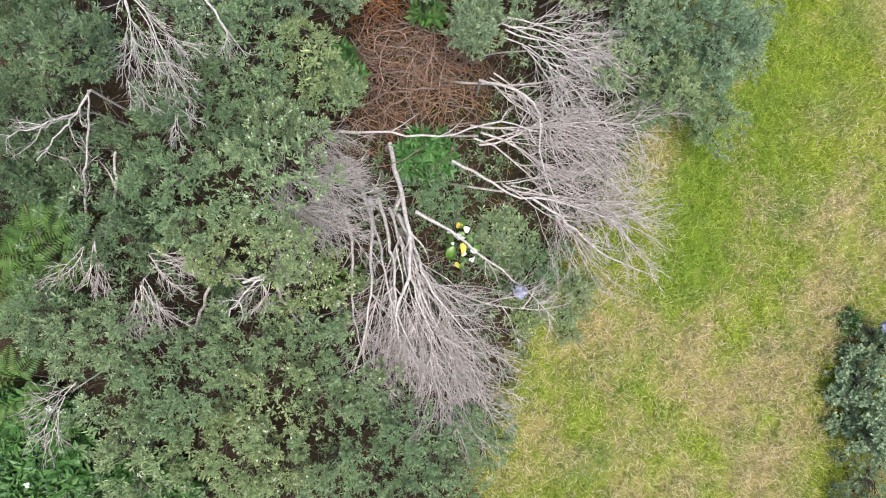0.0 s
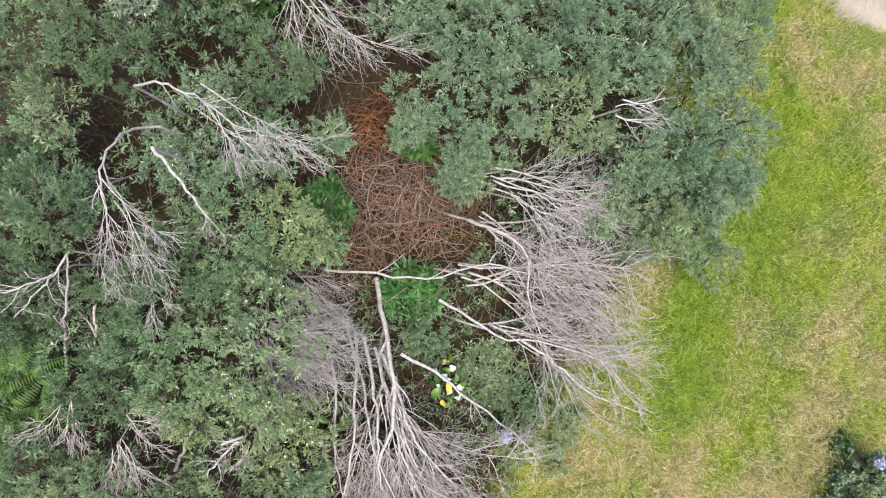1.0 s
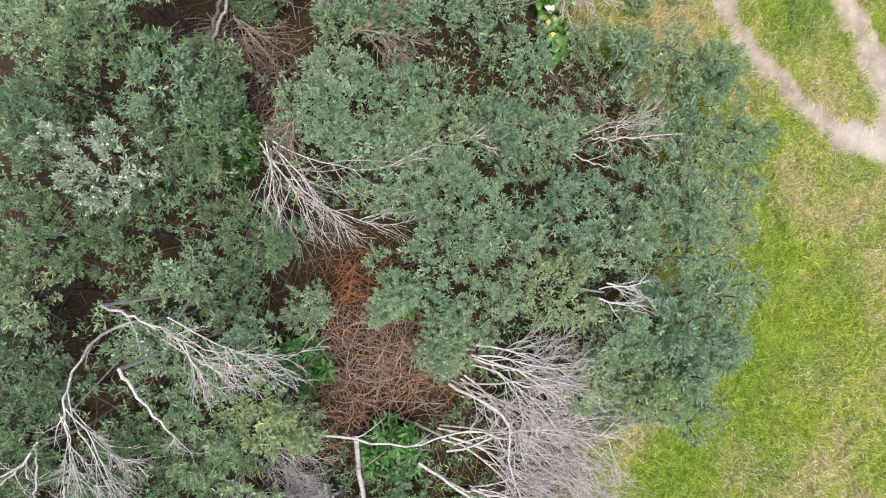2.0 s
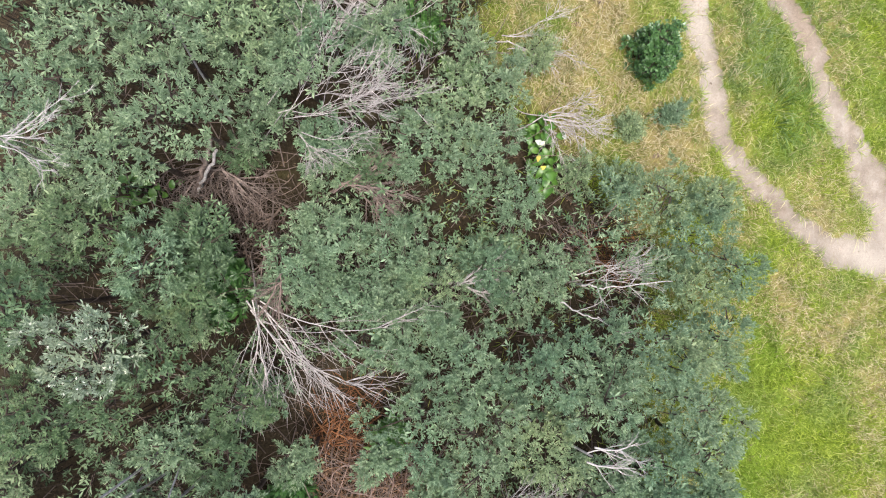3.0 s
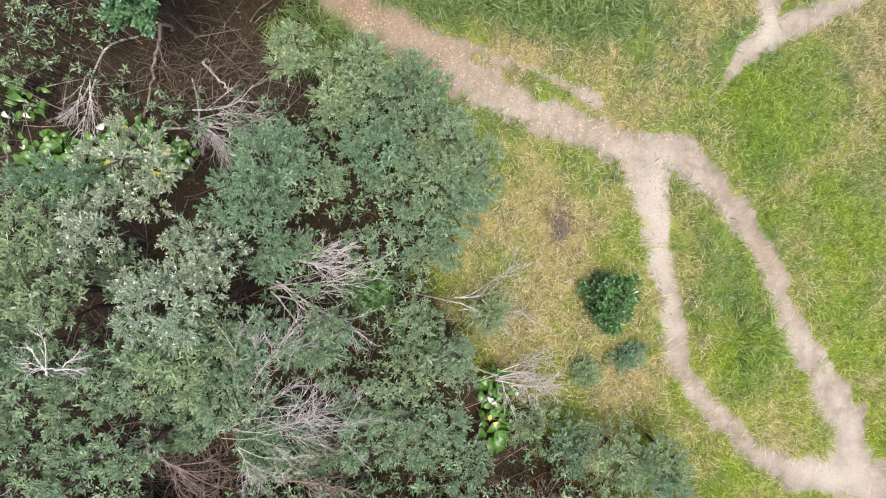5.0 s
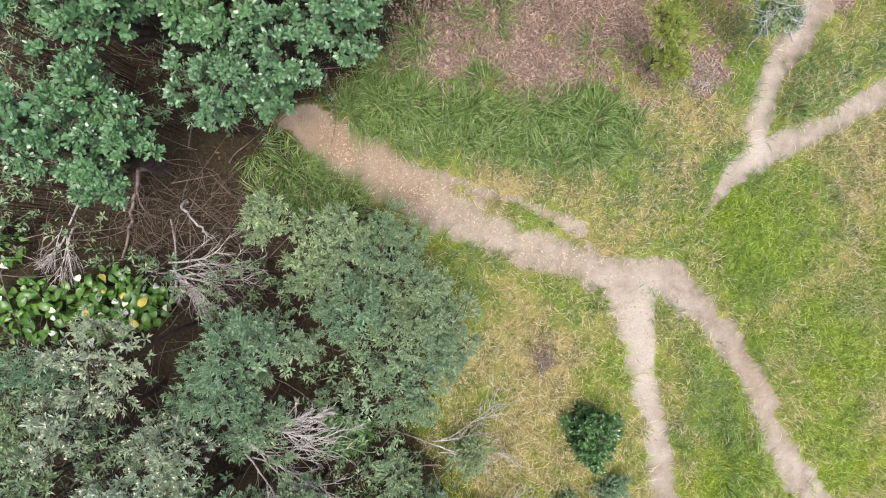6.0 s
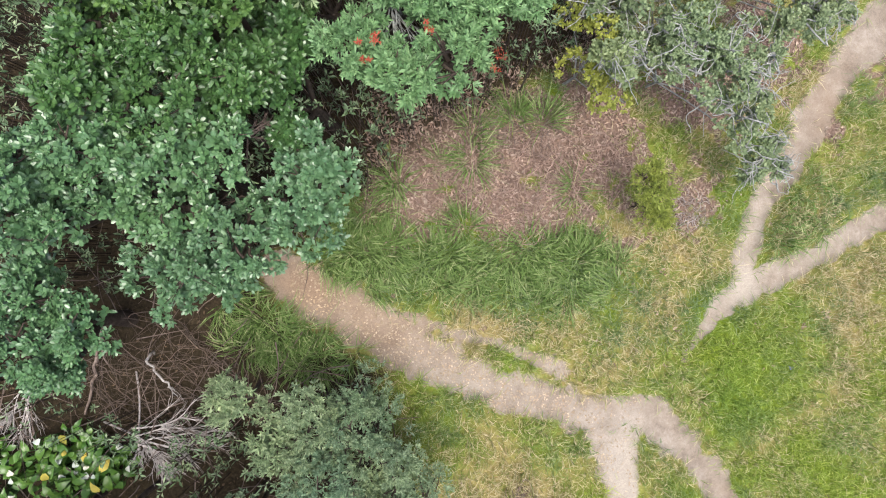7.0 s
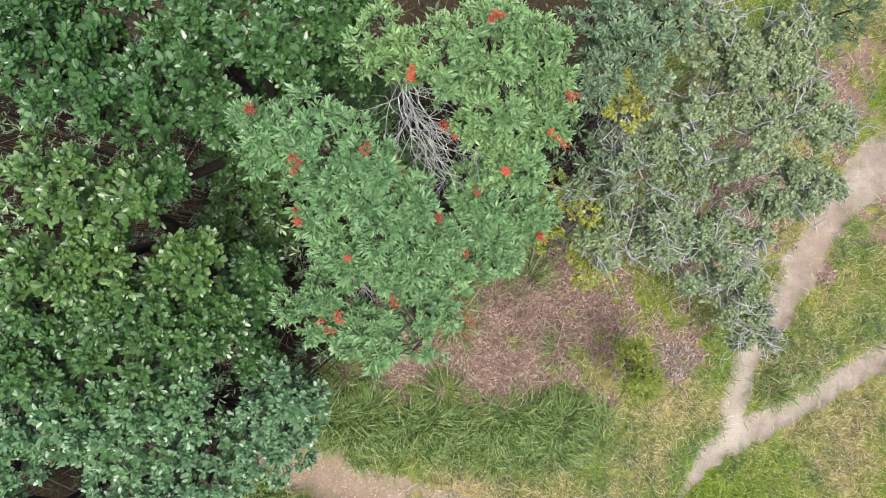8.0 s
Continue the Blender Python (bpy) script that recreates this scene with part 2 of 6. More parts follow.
DRY_SPOTS = [
    (6.26, -1.08, 1.40, 0.84, 0.35),
    (3.46, -1.56, 1.15, 0.97, 0.30),
    (5.08, -3.19, 0.83, 1.20, 0.40),
    (4.27, -0.33, 1.17, 0.81, -0.35),
    (4.17, 1.03, 0.54, 1.35, -0.50),
    (5.97, 3.02, 1.11, 1.21, -0.30),
    (5.37, 2.62, 0.54, 1.45, -0.50),
    (6.42, 4.03, 0.83, 1.10, -0.20),
    (2.46, 9.93, 0.93, 1.10, 0.30),
    (3.63, 7.61, 0.78, 0.52, 0.50),
    (6.90, 4.98, 1.11, 0.74, 0.25),
    (5.83, 8.44, 0.54, 0.99, -0.30),
    (7.63, 10.14, 0.74, 1.30, -0.30),
    (2.60, 10.40, 0.82, 0.99, 0.12),
    (1.90, 11.04, 0.65, 0.49, -0.15),
    (6.21, 12.19, 0.79, 1.15, -0.70),
    (5.07, 13.87, 0.69, 0.52, 0.10),
    (7.74, 12.44, 0.54, 1.08, 0.05),
    (2.19, 13.24, 1.61, 0.48, -0.50),
    (4.41, 12.80, 1.03, 0.51, -0.10),
    (7.41, 12.87, 0.78, 0.52, 0.30),
    (7.89, 13.38, 0.50, 0.40, 0.45),
    (4.66, 12.69, 0.60, 0.30, 0.35),
    (4.60, 13.75, 0.90, 0.35, 0.40),
    (7.25, 14.98, 0.40, 0.50, 0.25),
    (2.00, 12.42, 1.30, 0.22, 0.50),
    (2.80, 9.20, 0.90, 1.10, 0.25),
]
DEEP_SPOTS = [
    (2.03, 13.31, 1.77, 0.56, 0.70),
    (0.27, 13.60, 0.55, 0.47, 0.70),
    (-1.02, 12.36, 0.53, 0.46, 0.80),
    (-0.27, 12.08, 0.54, 0.39, 0.70),
    (7.11, 14.59, 0.52, 0.52, 0.50),
    (6.85, 14.26, 0.44, 0.36, 0.50),
    (3.95, 12.78, 1.35, 0.59, 0.40),
    (5.51, 9.52, 0.54, 1.08, 0.50),
    (4.80, 10.92, 0.43, 0.43, 0.50),
]
FRESH_SPOTS = [
    (4.07, 1.03, 0.54, 1.17, 0.80),
    (3.76, -0.14, 0.98, 0.45, 0.60),
    (4.67, -0.51, 0.82, 0.46, 0.50),
    (2.90, -2.24, 0.35, 0.70, 0.50),
    (2.35, -1.00, 0.26, 0.69, 0.50),
    (4.47, 2.22, 0.45, 0.91, 0.60),
    (5.47, 2.63, 0.45, 1.27, 0.70),
    (4.91, 1.35, 0.54, 0.72, 0.60),
    (5.60, 5.18, 0.45, 0.91, 0.50),
    (5.76, 4.81, 0.36, 0.81, 0.50),
    (6.03, 8.27, 0.45, 0.72, 0.60),
    (7.95, 9.24, 0.47, 1.42, 0.25),
    (5.96, 11.65, 0.53, 0.70, 0.55),
    (6.89, 10.26, 0.54, 0.80, 0.20),
    (5.13, 6.79, 0.36, 0.45, 0.50),
    (2.24, 10.81, 0.49, 0.49, 0.30),
    (6.87, -1.65, 0.47, 1.12, 0.50),
]
PALE_SPOTS = [
    (4.33, 10.14, 0.39, 0.86, 0.80),
    (7.76, 5.99, 0.86, 0.57, 0.90),
    (6.06, 13.15, 0.44, 0.44, 0.90),
    (6.10, 13.95, 0.35, 0.62, 0.60),
    (4.60, 9.18, 0.35, 1.15, 0.60),
    (4.20, 10.65, 0.35, 0.53, 0.70),
    (7.46, 13.90, 0.63, 0.36, 0.40),
    (1.79, 11.65, 0.49, 0.24, 0.50),
    (3.24, 11.08, 0.50, 0.25, 0.50),
]
BROWN_SPOTS = [
    (-0.39, 13.01, 0.77, 0.46, 0.90),
    (0.63, 12.44, 0.79, 0.47, 0.60),
    (7.40, 16.16, 0.44, 0.78, 0.40),
    (6.19, 9.65, 0.36, 0.91, 0.30),
]
TUSSOCK_SPOTS = [
    (0.43, 13.61, 0.47, 0.47, 1.30),
    (1.22, 13.34, 0.71, 0.40, 0.70),
    (2.19, 13.28, 0.89, 0.36, 0.65),
    (3.18, 13.38, 0.73, 0.49, 0.90),
    (-0.88, 12.44, 0.54, 0.46, 1.20),
    (-0.19, 12.09, 0.54, 0.35, 1.10),
    (6.86, 14.13, 0.44, 0.36, 0.40),
    (6.93, 14.41, 0.43, 0.60, 0.30),
    (0.12, 13.43, 0.39, 0.39, 1.30),
    (6.03, 8.36, 0.36, 0.63, 0.50),
    (3.06, 13.70, 0.73, 0.24, 0.70),
    (0.64, 14.40, 0.17, 0.19, 1.20),
    (1.78, 15.25, 0.18, 0.21, 1.10),
    (3.19, 14.50, 0.14, 0.14, 1.40),
    (2.32, 15.60, 0.19, 0.15, 1.00),
    (1.31, 14.77, 0.09, 0.09, 1.20),
    (0.49, 13.25, 0.42, 0.36, 1.30),
    (1.67, 13.33, 0.60, 0.34, 1.20),
    (2.66, 13.15, 0.65, 0.34, 0.70),
    (3.50, 13.62, 0.55, 0.28, 1.00),
    (1.63, 13.94, 0.26, 0.18, 1.00),
    (0.75, 14.40, 0.16, 0.16, 1.20),
    (1.74, 14.80, 0.26, 0.16, 1.20),
    (2.49, 15.54, 0.45, 0.22, 0.90),
    (6.65, 14.00, 0.26, 0.26, 0.70),
    (-0.55, 12.25, 0.50, 0.35, 1.20),
]


def near_path(x, y):
    """How worn the ground is, 0 to 1."""
    x, y = np.asarray(x, float), np.asarray(y, float)
    best = np.zeros(x.shape)
    for line in PATHS:
        for (x0, y0, w0), (x1, y1, w1) in zip(line[:-1], line[1:]):
            dx, dy = x1 - x0, y1 - y0
            s = np.clip(((x - x0) * dx + (y - y0) * dy) / (dx * dx + dy * dy), 0, 1)
            far = np.hypot(x - x0 - s * dx, y - y0 - s * dy)
            half = (w0 + s * (w1 - w0)) / 2
            best = np.maximum(best, np.clip(1.36 - far / half, 0, 1))
    return best


def wave(x, y, scale, seed):
    """Cheap smooth noise, about -1 to 1."""
    r = np.random.default_rng(seed)
    out = 0
    for n in range(7):
        a, p, q = r.uniform(0, 2 * np.pi), r.uniform(0, 6.28), r.uniform(0.6, 1.9)
        out = out + np.sin((x * np.cos(a) + y * np.sin(a)) * 2 * np.pi * q / scale + p + 1.3 * np.sin(y * 2.1 / scale + n))
    return out / 3.2


def blob(x, y, cx, cy, rx, ry, turn=0.0):
    c, s = np.cos(radians(turn)), np.sin(radians(turn))
    u, v = ((x - cx) * c + (y - cy) * s) / rx, (-(x - cx) * s + (y - cy) * c) / ry
    return np.exp(-(u * u + v * v))


def ground_z(x, y):
    x, y = np.asarray(x, float), np.asarray(y, float)
    z = sum(np.interp(x + d, *HX) for d in (-0.6, -0.3, 0, 0.3, 0.6)) / 5
    z = z - 0.5 * np.exp(-(((y - 6.8) / 2.6) ** 2)) * np.clip((x - 6) / 2.2, 0, 1.2)
    z = z + 0.3 * blob(x, y, 3.0, 14.4, 2.2, 1.3)
    near = np.exp(-(((x - 1) / 14) ** 2) - ((y - 8) / 18) ** 2)
    return z + near * (0.035 * wave(x, y, 1.3, 3) + 0.02 * wave(x, y, 0.5, 4)) - 0.05 * near_path(x, y)


# ==== ground ====
# the line where the scrub ends and the grass begins
EDGE = ([-7, -3, -1.5, 0, 1.5, 3, 5, 6.2, 7, 8.2, 9.2, 10.5, 11.8, 12.5, 13.6, 15, 16, 17, 22], [0.3, 0.7, 1.5, 2.2, 3.1, 3.8, 4.0, 3.8, 2.9, 1.7, 1.1, 1.3, 1.0, -0.5, -0.1, 1.2, 2.8, 4.2, 5.2])


def smooth(a, b, v):
    v = np.clip((v - a) / (b - a), 0, 1)
    return v * v * (3 - 2 * v)


def cover(x, y):
    """Worn earth, leaf litter, dry grass and shade-darkened scrub floor, each 0 to 1."""
    x, y = np.asarray(x, float), np.asarray(y, float)
    rag = 0.16 * wave(x, y, 0.7, 11) + 0.1 * wave(x, y, 0.23, 12)
    worn = smooth(0.22, 0.78, near_path(x, y) + 0.18 * wave(x, y, 0.8, 13) + 0.11 * wave(x, y, 0.3, 14))
    litter = 0.0 * x
    for cx, cy, rx, ry, k in LITTER_SPOTS:
        litter = np.maximum(litter, k * blob(x, y, cx, cy, rx, ry))
    litter = smooth(0.3, 0.66, litter + 1.9 * rag)
    dry = 0.42 + 0.24 * wave(x, y, 2.6, 21) + 0.24 * wave(x, y, 0.9, 22) + 0.24 * wave(x, y, 0.38, 23) + 0.16 * wave(x, y, 0.17, 24)
    for cx, cy, rx, ry, k in DRY_SPOTS:
        dry = dry + 1.3 * k * blob(x, y, cx, cy, rx, ry)
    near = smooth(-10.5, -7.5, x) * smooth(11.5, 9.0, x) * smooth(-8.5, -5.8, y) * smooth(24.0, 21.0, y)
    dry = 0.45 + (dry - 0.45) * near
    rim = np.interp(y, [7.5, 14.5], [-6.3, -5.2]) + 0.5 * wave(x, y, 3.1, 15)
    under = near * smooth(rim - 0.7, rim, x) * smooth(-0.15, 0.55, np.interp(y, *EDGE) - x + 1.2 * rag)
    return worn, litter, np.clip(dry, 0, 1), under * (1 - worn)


def spread_axis(lo, hi, step, far):
    inner = np.arange(lo, hi + step / 2, step)
    out, s = [], step
    v = 0.0
    while v < far:
        s *= 1.45
        v += s
        out.append(v)
    out = np.array(out)
    return np.concatenate([lo - out[::-1], inner, hi + out])


def colour_layer(me, name, values):
    layer = me.color_attributes.new(name, "FLOAT_COLOR", "POINT")
    layer.data.foreach_set("color", np.asarray(values, np.float32).ravel())


def ground_material():
    m, nt, b = material("earth_and_grass", 0.95, 0.1)
    at = nt.nodes.new("ShaderNodeAttribute")
    at.attribute_name = "cover"
    sep = nt.nodes.new("ShaderNodeSeparateColor")
    nt.links.new(at.outputs["Color"], sep.inputs[0])
    n1, n2, n3 = noise_tex(nt, 3.0, 6.0, 0.7), noise_tex(nt, 28.0, 5.0, 0.7), noise_tex(nt, 90.0, 3.0, 0.6)
    n4 = noise_tex(nt, 7.0, 8.0, 0.72)

    def ragged(value, amount, lo, hi):
        """The value with its soft rim broken up by the noise."""
        step = nt.nodes.new("ShaderNodeMapRange")
        step.interpolation_type = "SMOOTHSTEP"
        step.inputs["From Min"].default_value, step.inputs["From Max"].default_value = lo, hi
        nt.links.new(maths(nt, "ADD", value, maths(nt, "MULTIPLY", maths(nt, "SUBTRACT", n4, 0.5), amount)), step.inputs["Value"])
        return step.outputs["Result"]

    green = ramp(nt, n2, [(0.3, (0.056, 0.087, 0.007)), (0.7, (0.13, 0.18, 0.022))])
    straw = ramp(nt, n2, [(0.3, (0.136, 0.108, 0.037)), (0.7, (0.267, 0.223, 0.093))])
    col = mixed(nt, sep.outputs["Blue"], green, straw)
    brown = ramp(nt, n2, [(0.25, (0.06, 0.038, 0.029)), (0.5, (0.13, 0.089, 0.07)), (0.75, (0.225, 0.165, 0.135))])
    col = mixed(nt, ragged(sep.outputs["Green"], 1.1, 0.3, 0.7), col, brown)
    far = ramp(nt, n1, [(0.3, (0.066, 0.088, 0.016)), (0.7, (0.115, 0.122, 0.034))])
    # brown scrub floor, its colour taken near black for shade under the bushes
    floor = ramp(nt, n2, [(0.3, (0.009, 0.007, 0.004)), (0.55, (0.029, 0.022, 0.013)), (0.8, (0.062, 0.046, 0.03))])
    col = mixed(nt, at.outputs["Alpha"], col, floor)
    sand = ramp(nt, n1, [(0.3, (0.142, 0.114, 0.088)), (0.52, (0.215, 0.182, 0.15)), (0.75, (0.3, 0.268, 0.23))])
    grain = mixed(nt, 0.75, ramp(nt, n3, [(0.3, (0.68, 0.66, 0.64)), (0.6, (1, 1, 1)), (0.8, (1.22, 1.22, 1.22))]), ramp(nt, n2, [(0.3, (0.74, 0.72, 0.7)), (0.55, (1, 1, 1)), (0.75, (1.16, 1.16, 1.16))]), "MULTIPLY")
    sand = mixed(nt, 0.8, sand, grain, "MULTIPLY")
    soil = nt.nodes.new("ShaderNodeAttribute")
    soil.attribute_name = "soil"
    soils = nt.nodes.new("ShaderNodeSeparateColor")
    nt.links.new(soil.outputs["Color"], soils.inputs[0])
    sand = mixed(nt, soils.outputs["Red"], sand, mixed(nt, 0.8, (0.285, 0.254, 0.214), grain, "MULTIPLY"))
    sand = mixed(nt, soils.outputs["Green"], sand, mixed(nt, 0.8, (0.205, 0.146, 0.102), grain, "MULTIPLY"))
    col = mixed(nt, ragged(sep.outputs["Red"], 1.5, 0.3, 0.66), col, sand)
    col = mixed(nt, soils.outputs["Blue"], col, far)
    nt.links.new(col, b.inputs["Base Color"])
    bump(nt, b, n3, 0.6, 0.012)
    return m


def build_ground():
    xs, ys = spread_axis(-8.0, 10.0, 0.1, 2500), spread_axis(-6.0, 22.0, 0.1, 2500)
    xs = np.concatenate([xs[xs < -8.0], np.arange(-8.0, -0.8, 0.24), xs[xs > -0.75]])
    gx, gy = np.meshgrid(xs, ys)
    verts = np.stack([gx, gy, ground_z(gx, gy)], -1).reshape(-1, 3)
    ny, nx = gx.shape
    i = np.arange(nx * ny).reshape(ny, nx)
    faces = np.stack([i[:-1, :-1], i[:-1, 1:], i[1:, 1:], i[1:, :-1]], -1).reshape(-1, 4)
    me = mesh_of("ground", verts, faces, ground_material(), True)
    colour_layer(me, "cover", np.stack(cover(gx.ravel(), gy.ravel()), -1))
    pale, brown = 0.25 * wave(gx, gy, 0.9, 71).ravel(), 0.0 * gx.ravel()
    for cx, cy, rx, ry, k in PALE_SPOTS:
        pale = pale + k * blob(gx, gy, cx, cy, rx, ry).ravel()
    for cx, cy, rx, ry, k in BROWN_SPOTS:
        brown = brown + k * blob(gx, gy, cx, cy, rx, ry).ravel()
    colour_layer(me, "soil", np.stack([np.clip(pale, 0, 1), np.clip(brown, 0, 1), 1 - smooth(11.0, 9.2, gx.ravel()) * smooth(-7.5, -5.0, gy.ravel()) * smooth(22.5, 20.5, gy.ravel()) * smooth(-8.2, -6.5, gx.ravel()), 1 + 0 * pale], -1))
    return tagged(new("ground", me), "sloping ground with grass, sandy footpaths and brown leaf litter", "ground", kind="structure")


build_ground()


def grass_material():
    m, nt, b = material("grass_blade", 0.7, 0.12)
    at = nt.nodes.new("ShaderNodeAttribute")
    at.attribute_name = "tone"
    sep = nt.nodes.new("ShaderNodeSeparateColor")
    nt.links.new(at.outputs["Color"], sep.inputs[0])
    geo = nt.nodes.new("ShaderNodeNewGeometry")
    rnd = geo.outputs["Random Per Island"]
    lush = ramp(nt, rnd, [(0.0, (0.118, 0.172, 0.012)), (0.5, (0.222, 0.292, 0.024)), (1.0, (0.345, 0.4, 0.06))])
    deep = ramp(nt, rnd, [(0.0, (0.06, 0.1, 0.034)), (0.5, (0.113, 0.172, 0.072)), (1.0, (0.2, 0.256, 0.14))])
    straw = ramp(nt, rnd, [(0.0, (0.19, 0.155, 0.072)), (0.5, (0.32, 0.268, 0.148)), (1.0, (0.44, 0.388, 0.25))])
    fresh = ramp(nt, rnd, [(0.0, (0.066, 0.13, 0.009)), (0.5, (0.124, 0.213, 0.019)), (1.0, (0.2, 0.295, 0.045))])
    col = mixed(nt, sep.outputs["Green"], lush, deep)
    col = mixed(nt, sep.outputs["Blue"], col, fresh)
    shift = maths(nt, "ADD", sep.outputs["Red"], maths(nt, "MULTIPLY", maths(nt, "SUBTRACT", rnd, 0.5), 1.0))
    step = nt.nodes.new("ShaderNodeMapRange")
    step.interpolation_type = "SMOOTHSTEP"
    step.inputs["From Min"].default_value, step.inputs["From Max"].default_value = 0.28, 1.0
    nt.links.new(shift, step.inputs["Value"])
    col = mixed(nt, step.outputs["Result"], col, straw)
    nt.links.new(col, b.inputs["Base Color"])
    tr = nt.nodes.new("ShaderNodeBsdfTranslucent")
    nt.links.new(col, tr.inputs["Color"])
    mx = nt.nodes.new("ShaderNodeMixShader")
    mx.inputs[0].default_value = 0.3
    nt.links.new(b.outputs[0], mx.inputs[1])
    nt.links.new(tr.outputs[0], mx.inputs[2])
    nt.links.new(mx.outputs[0], nt.nodes["Material Output"].inputs["Surface"])
    return m


GRASS = grass_material()


def green_patch(x, y):
    """Where the grass is fresh and dark green, 0 to 1."""
    v = 0.12 * wave(x, y, 1.4, 51) + 0.14 * wave(x, y, 0.33, 52)
    for cx, cy, rx, ry, k in FRESH_SPOTS:
        v = v + k * blob(x, y, cx, cy, rx, ry)
    return np.clip(v, 0, 1)


def blades(name, x, y, length, width, deep, label, lean=0.75, comb=0.5, away=None):
    """Grass blades rooted at x, y, as one sward."""
    n = len(x)
    worn, litter, dry, under = cover(x, y)
    if name != "grass":
        dry = dry * 0.2
    az = 2.2 * wave(x, y, 0.9, 31) + rng.normal(0, 1.0, n) / max(comb, 0.05)
    if away is not None:
        az = np.where(np.isnan(away), az, away)
    ln = length * rng.uniform(0.55, 1.25, n)
    le = np.clip(rng.normal(lean, 0.22, n), 0.15, 0.98)
    out, up = ln * le, ln * np.sqrt(1 - le**2)
    d = np.stack([np.cos(az), np.sin(az), 0 * az], -1)
    side = np.stack([-np.sin(az), np.cos(az), 0 * az], -1) * (width * rng.uniform(0.6, 1.3, n))[:, None] / 2
    root = np.stack([x, y, ground_z(x, y) - 0.01], -1)
    zed = np.array([0, 0, 1.0])
    mid = root + d * (out * 0.42)[:, None] + zed * (up * 0.85)[:, None]
    tip = root + d * out[:, None] + zed * up[:, None] * rng.uniform(0.45, 1.0, n)[:, None]
    quads = np.stack([root, mid + side, tip, mid - side], 1)
    me = leaves_mesh(name, quads, GRASS)
    fresh = green_patch(x, y) if name == "grass" else np.maximum(green_patch(x, y), 0.3)
    tone = np.stack([np.repeat(dry, 4), np.repeat(deep if np.ndim(deep) else np.full(n, deep), 4), np.repeat(fresh, 4), np.ones(4 * n)], -1)
    colour_layer(me, "tone", tone)
    return tagged(new(name, me), label, "grass", kind="stuff")


def lawn():
    n = 350000
    x, y = rng.uniform(-0.5, 9.2, n), rng.uniform(-5.0, 20.0, n)
    # just over half of the blades stand in tufts and lean out of them
    tufts = n // 26
    tx, ty = rng.uniform(-0.5, 9.2, tufts), rng.uniform(-5.0, 20.0, tufts)
    pick, out, way = rng.integers(0, tufts, n), np.abs(rng.normal(0, 0.032, n)), rng.uniform(0, 2 * np.pi, n)
    tufted = rng.uniform(0, 1, n) < 0.56
    x, y = np.where(tufted, tx[pick] + out * np.cos(way), x), np.where(tufted, ty[pick] + out * np.sin(way), y)
    away = np.where(tufted & (rng.uniform(0, 1, n) < 0.6), way + rng.normal(0, 0.35, n), np.nan)
    worn, litter, dry, under = cover(x, y)
    keep = rng.uniform(0, 1, n) > np.maximum.reduce([worn * 1.02, litter * 0.985, under * 0.97, 0.12 * dry])
    x, y, dry, away = x[keep], y[keep], dry[keep], away[keep]
    fresh = 0.2 + 0.25 * wave(x, y, 1.7, 41) + 0.22 * wave(x, y, 0.45, 42) + 0.35 * smooth(7.0, 11.0, y) + 0.15 * smooth(12.0, 13.2, y)
    for cx, cy, rx, ry, k in DEEP_SPOTS:
        fresh = fresh + k * blob(x, y, cx, cy, rx, ry)
    blades("grass", x, y, 0.24, 0.0085, np.clip(fresh, 0, 1), "short green and straw-coloured meadow grass", away=away)
    for label, spots, count in (("long green tussock grass beside the sandy footpath", TUSSOCK_SPOTS, 2300),):
        for cx, cy, rx, ry, k in spots:
            m = int(count * rx * ry * k)
            a, r = rng.uniform(0, 2 * np.pi, m), np.sqrt(rng.uniform(0, 1, m)) * 1.15
            tx, ty = cx + rx * r * np.cos(a), cy + ry * r * np.sin(a)
            w_ = cover(tx, ty)[0]
            # gathered in a few arching bunches
            bunch = max(2, m // 70)
            bx, by = rng.choice(tx, bunch), rng.choice(ty, bunch)
            near = np.argmin(np.hypot(tx[:, None] - bx, ty[:, None] - by), axis=1)
            pull = rng.uniform(0.25, 0.8, m)
            tx, ty = tx + (bx[near] - tx) * pull, ty + (by[near] - ty) * pull
            out = np.arctan2(ty - by[near], tx - bx[near]) + rng.normal(0, 0.4, m)
            ok = w_ < 0.45
            blades("tussock_grass", tx[ok], ty[ok], 0.46, 0.0125, 0.95, label, 0.8, 0.8, away=out[ok])


# ==== plants ====
def sprig(count, length, width, reach, open_, tipness=0.4, round_=False):
    """One twig's leaves as quads: a spiral round the z axis."""
    i = np.arange(count)
    f = (i + 0.5) / count
    az = i * 2.39996 + rng.uniform(-0.3, 0.3, count)
    tilt = np.radians(open_) * (1.15 - tipness * f) + rng.normal(0, 0.15, count)
    d = np.stack([np.cos(az) * np.sin(tilt), np.sin(az) * np.sin(tilt), np.cos(tilt)], -1)
    s = np.stack([-np.sin(az), np.cos(az), 0 * az], -1)
    base = np.stack([0 * f, 0 * f, reach * f], -1) + rng.normal(0, 0.006, (count, 3))
    ln = length * rng.uniform(0.7, 1.2, count)[:, None]
    wd = width * rng.uniform(0.8, 1.2, count)[:, None] / 2
    droop = np.array([0, 0, -1.0]) * ln * 0.12
    if round_:
        a, z = base + d * ln * 0.3, base + d * ln * 0.78 + droop * 0.5
        return np.stack([base, a + s * wd * 0.9, z + s * wd * 0.85, base + d * ln + droop, z - s * wd * 0.85, a - s * wd * 0.9], 1)
    return np.stack([base, base + d * ln * 0.55 + s * wd, base + d * ln + droop, base + d * ln * 0.55 - s * wd], 1)


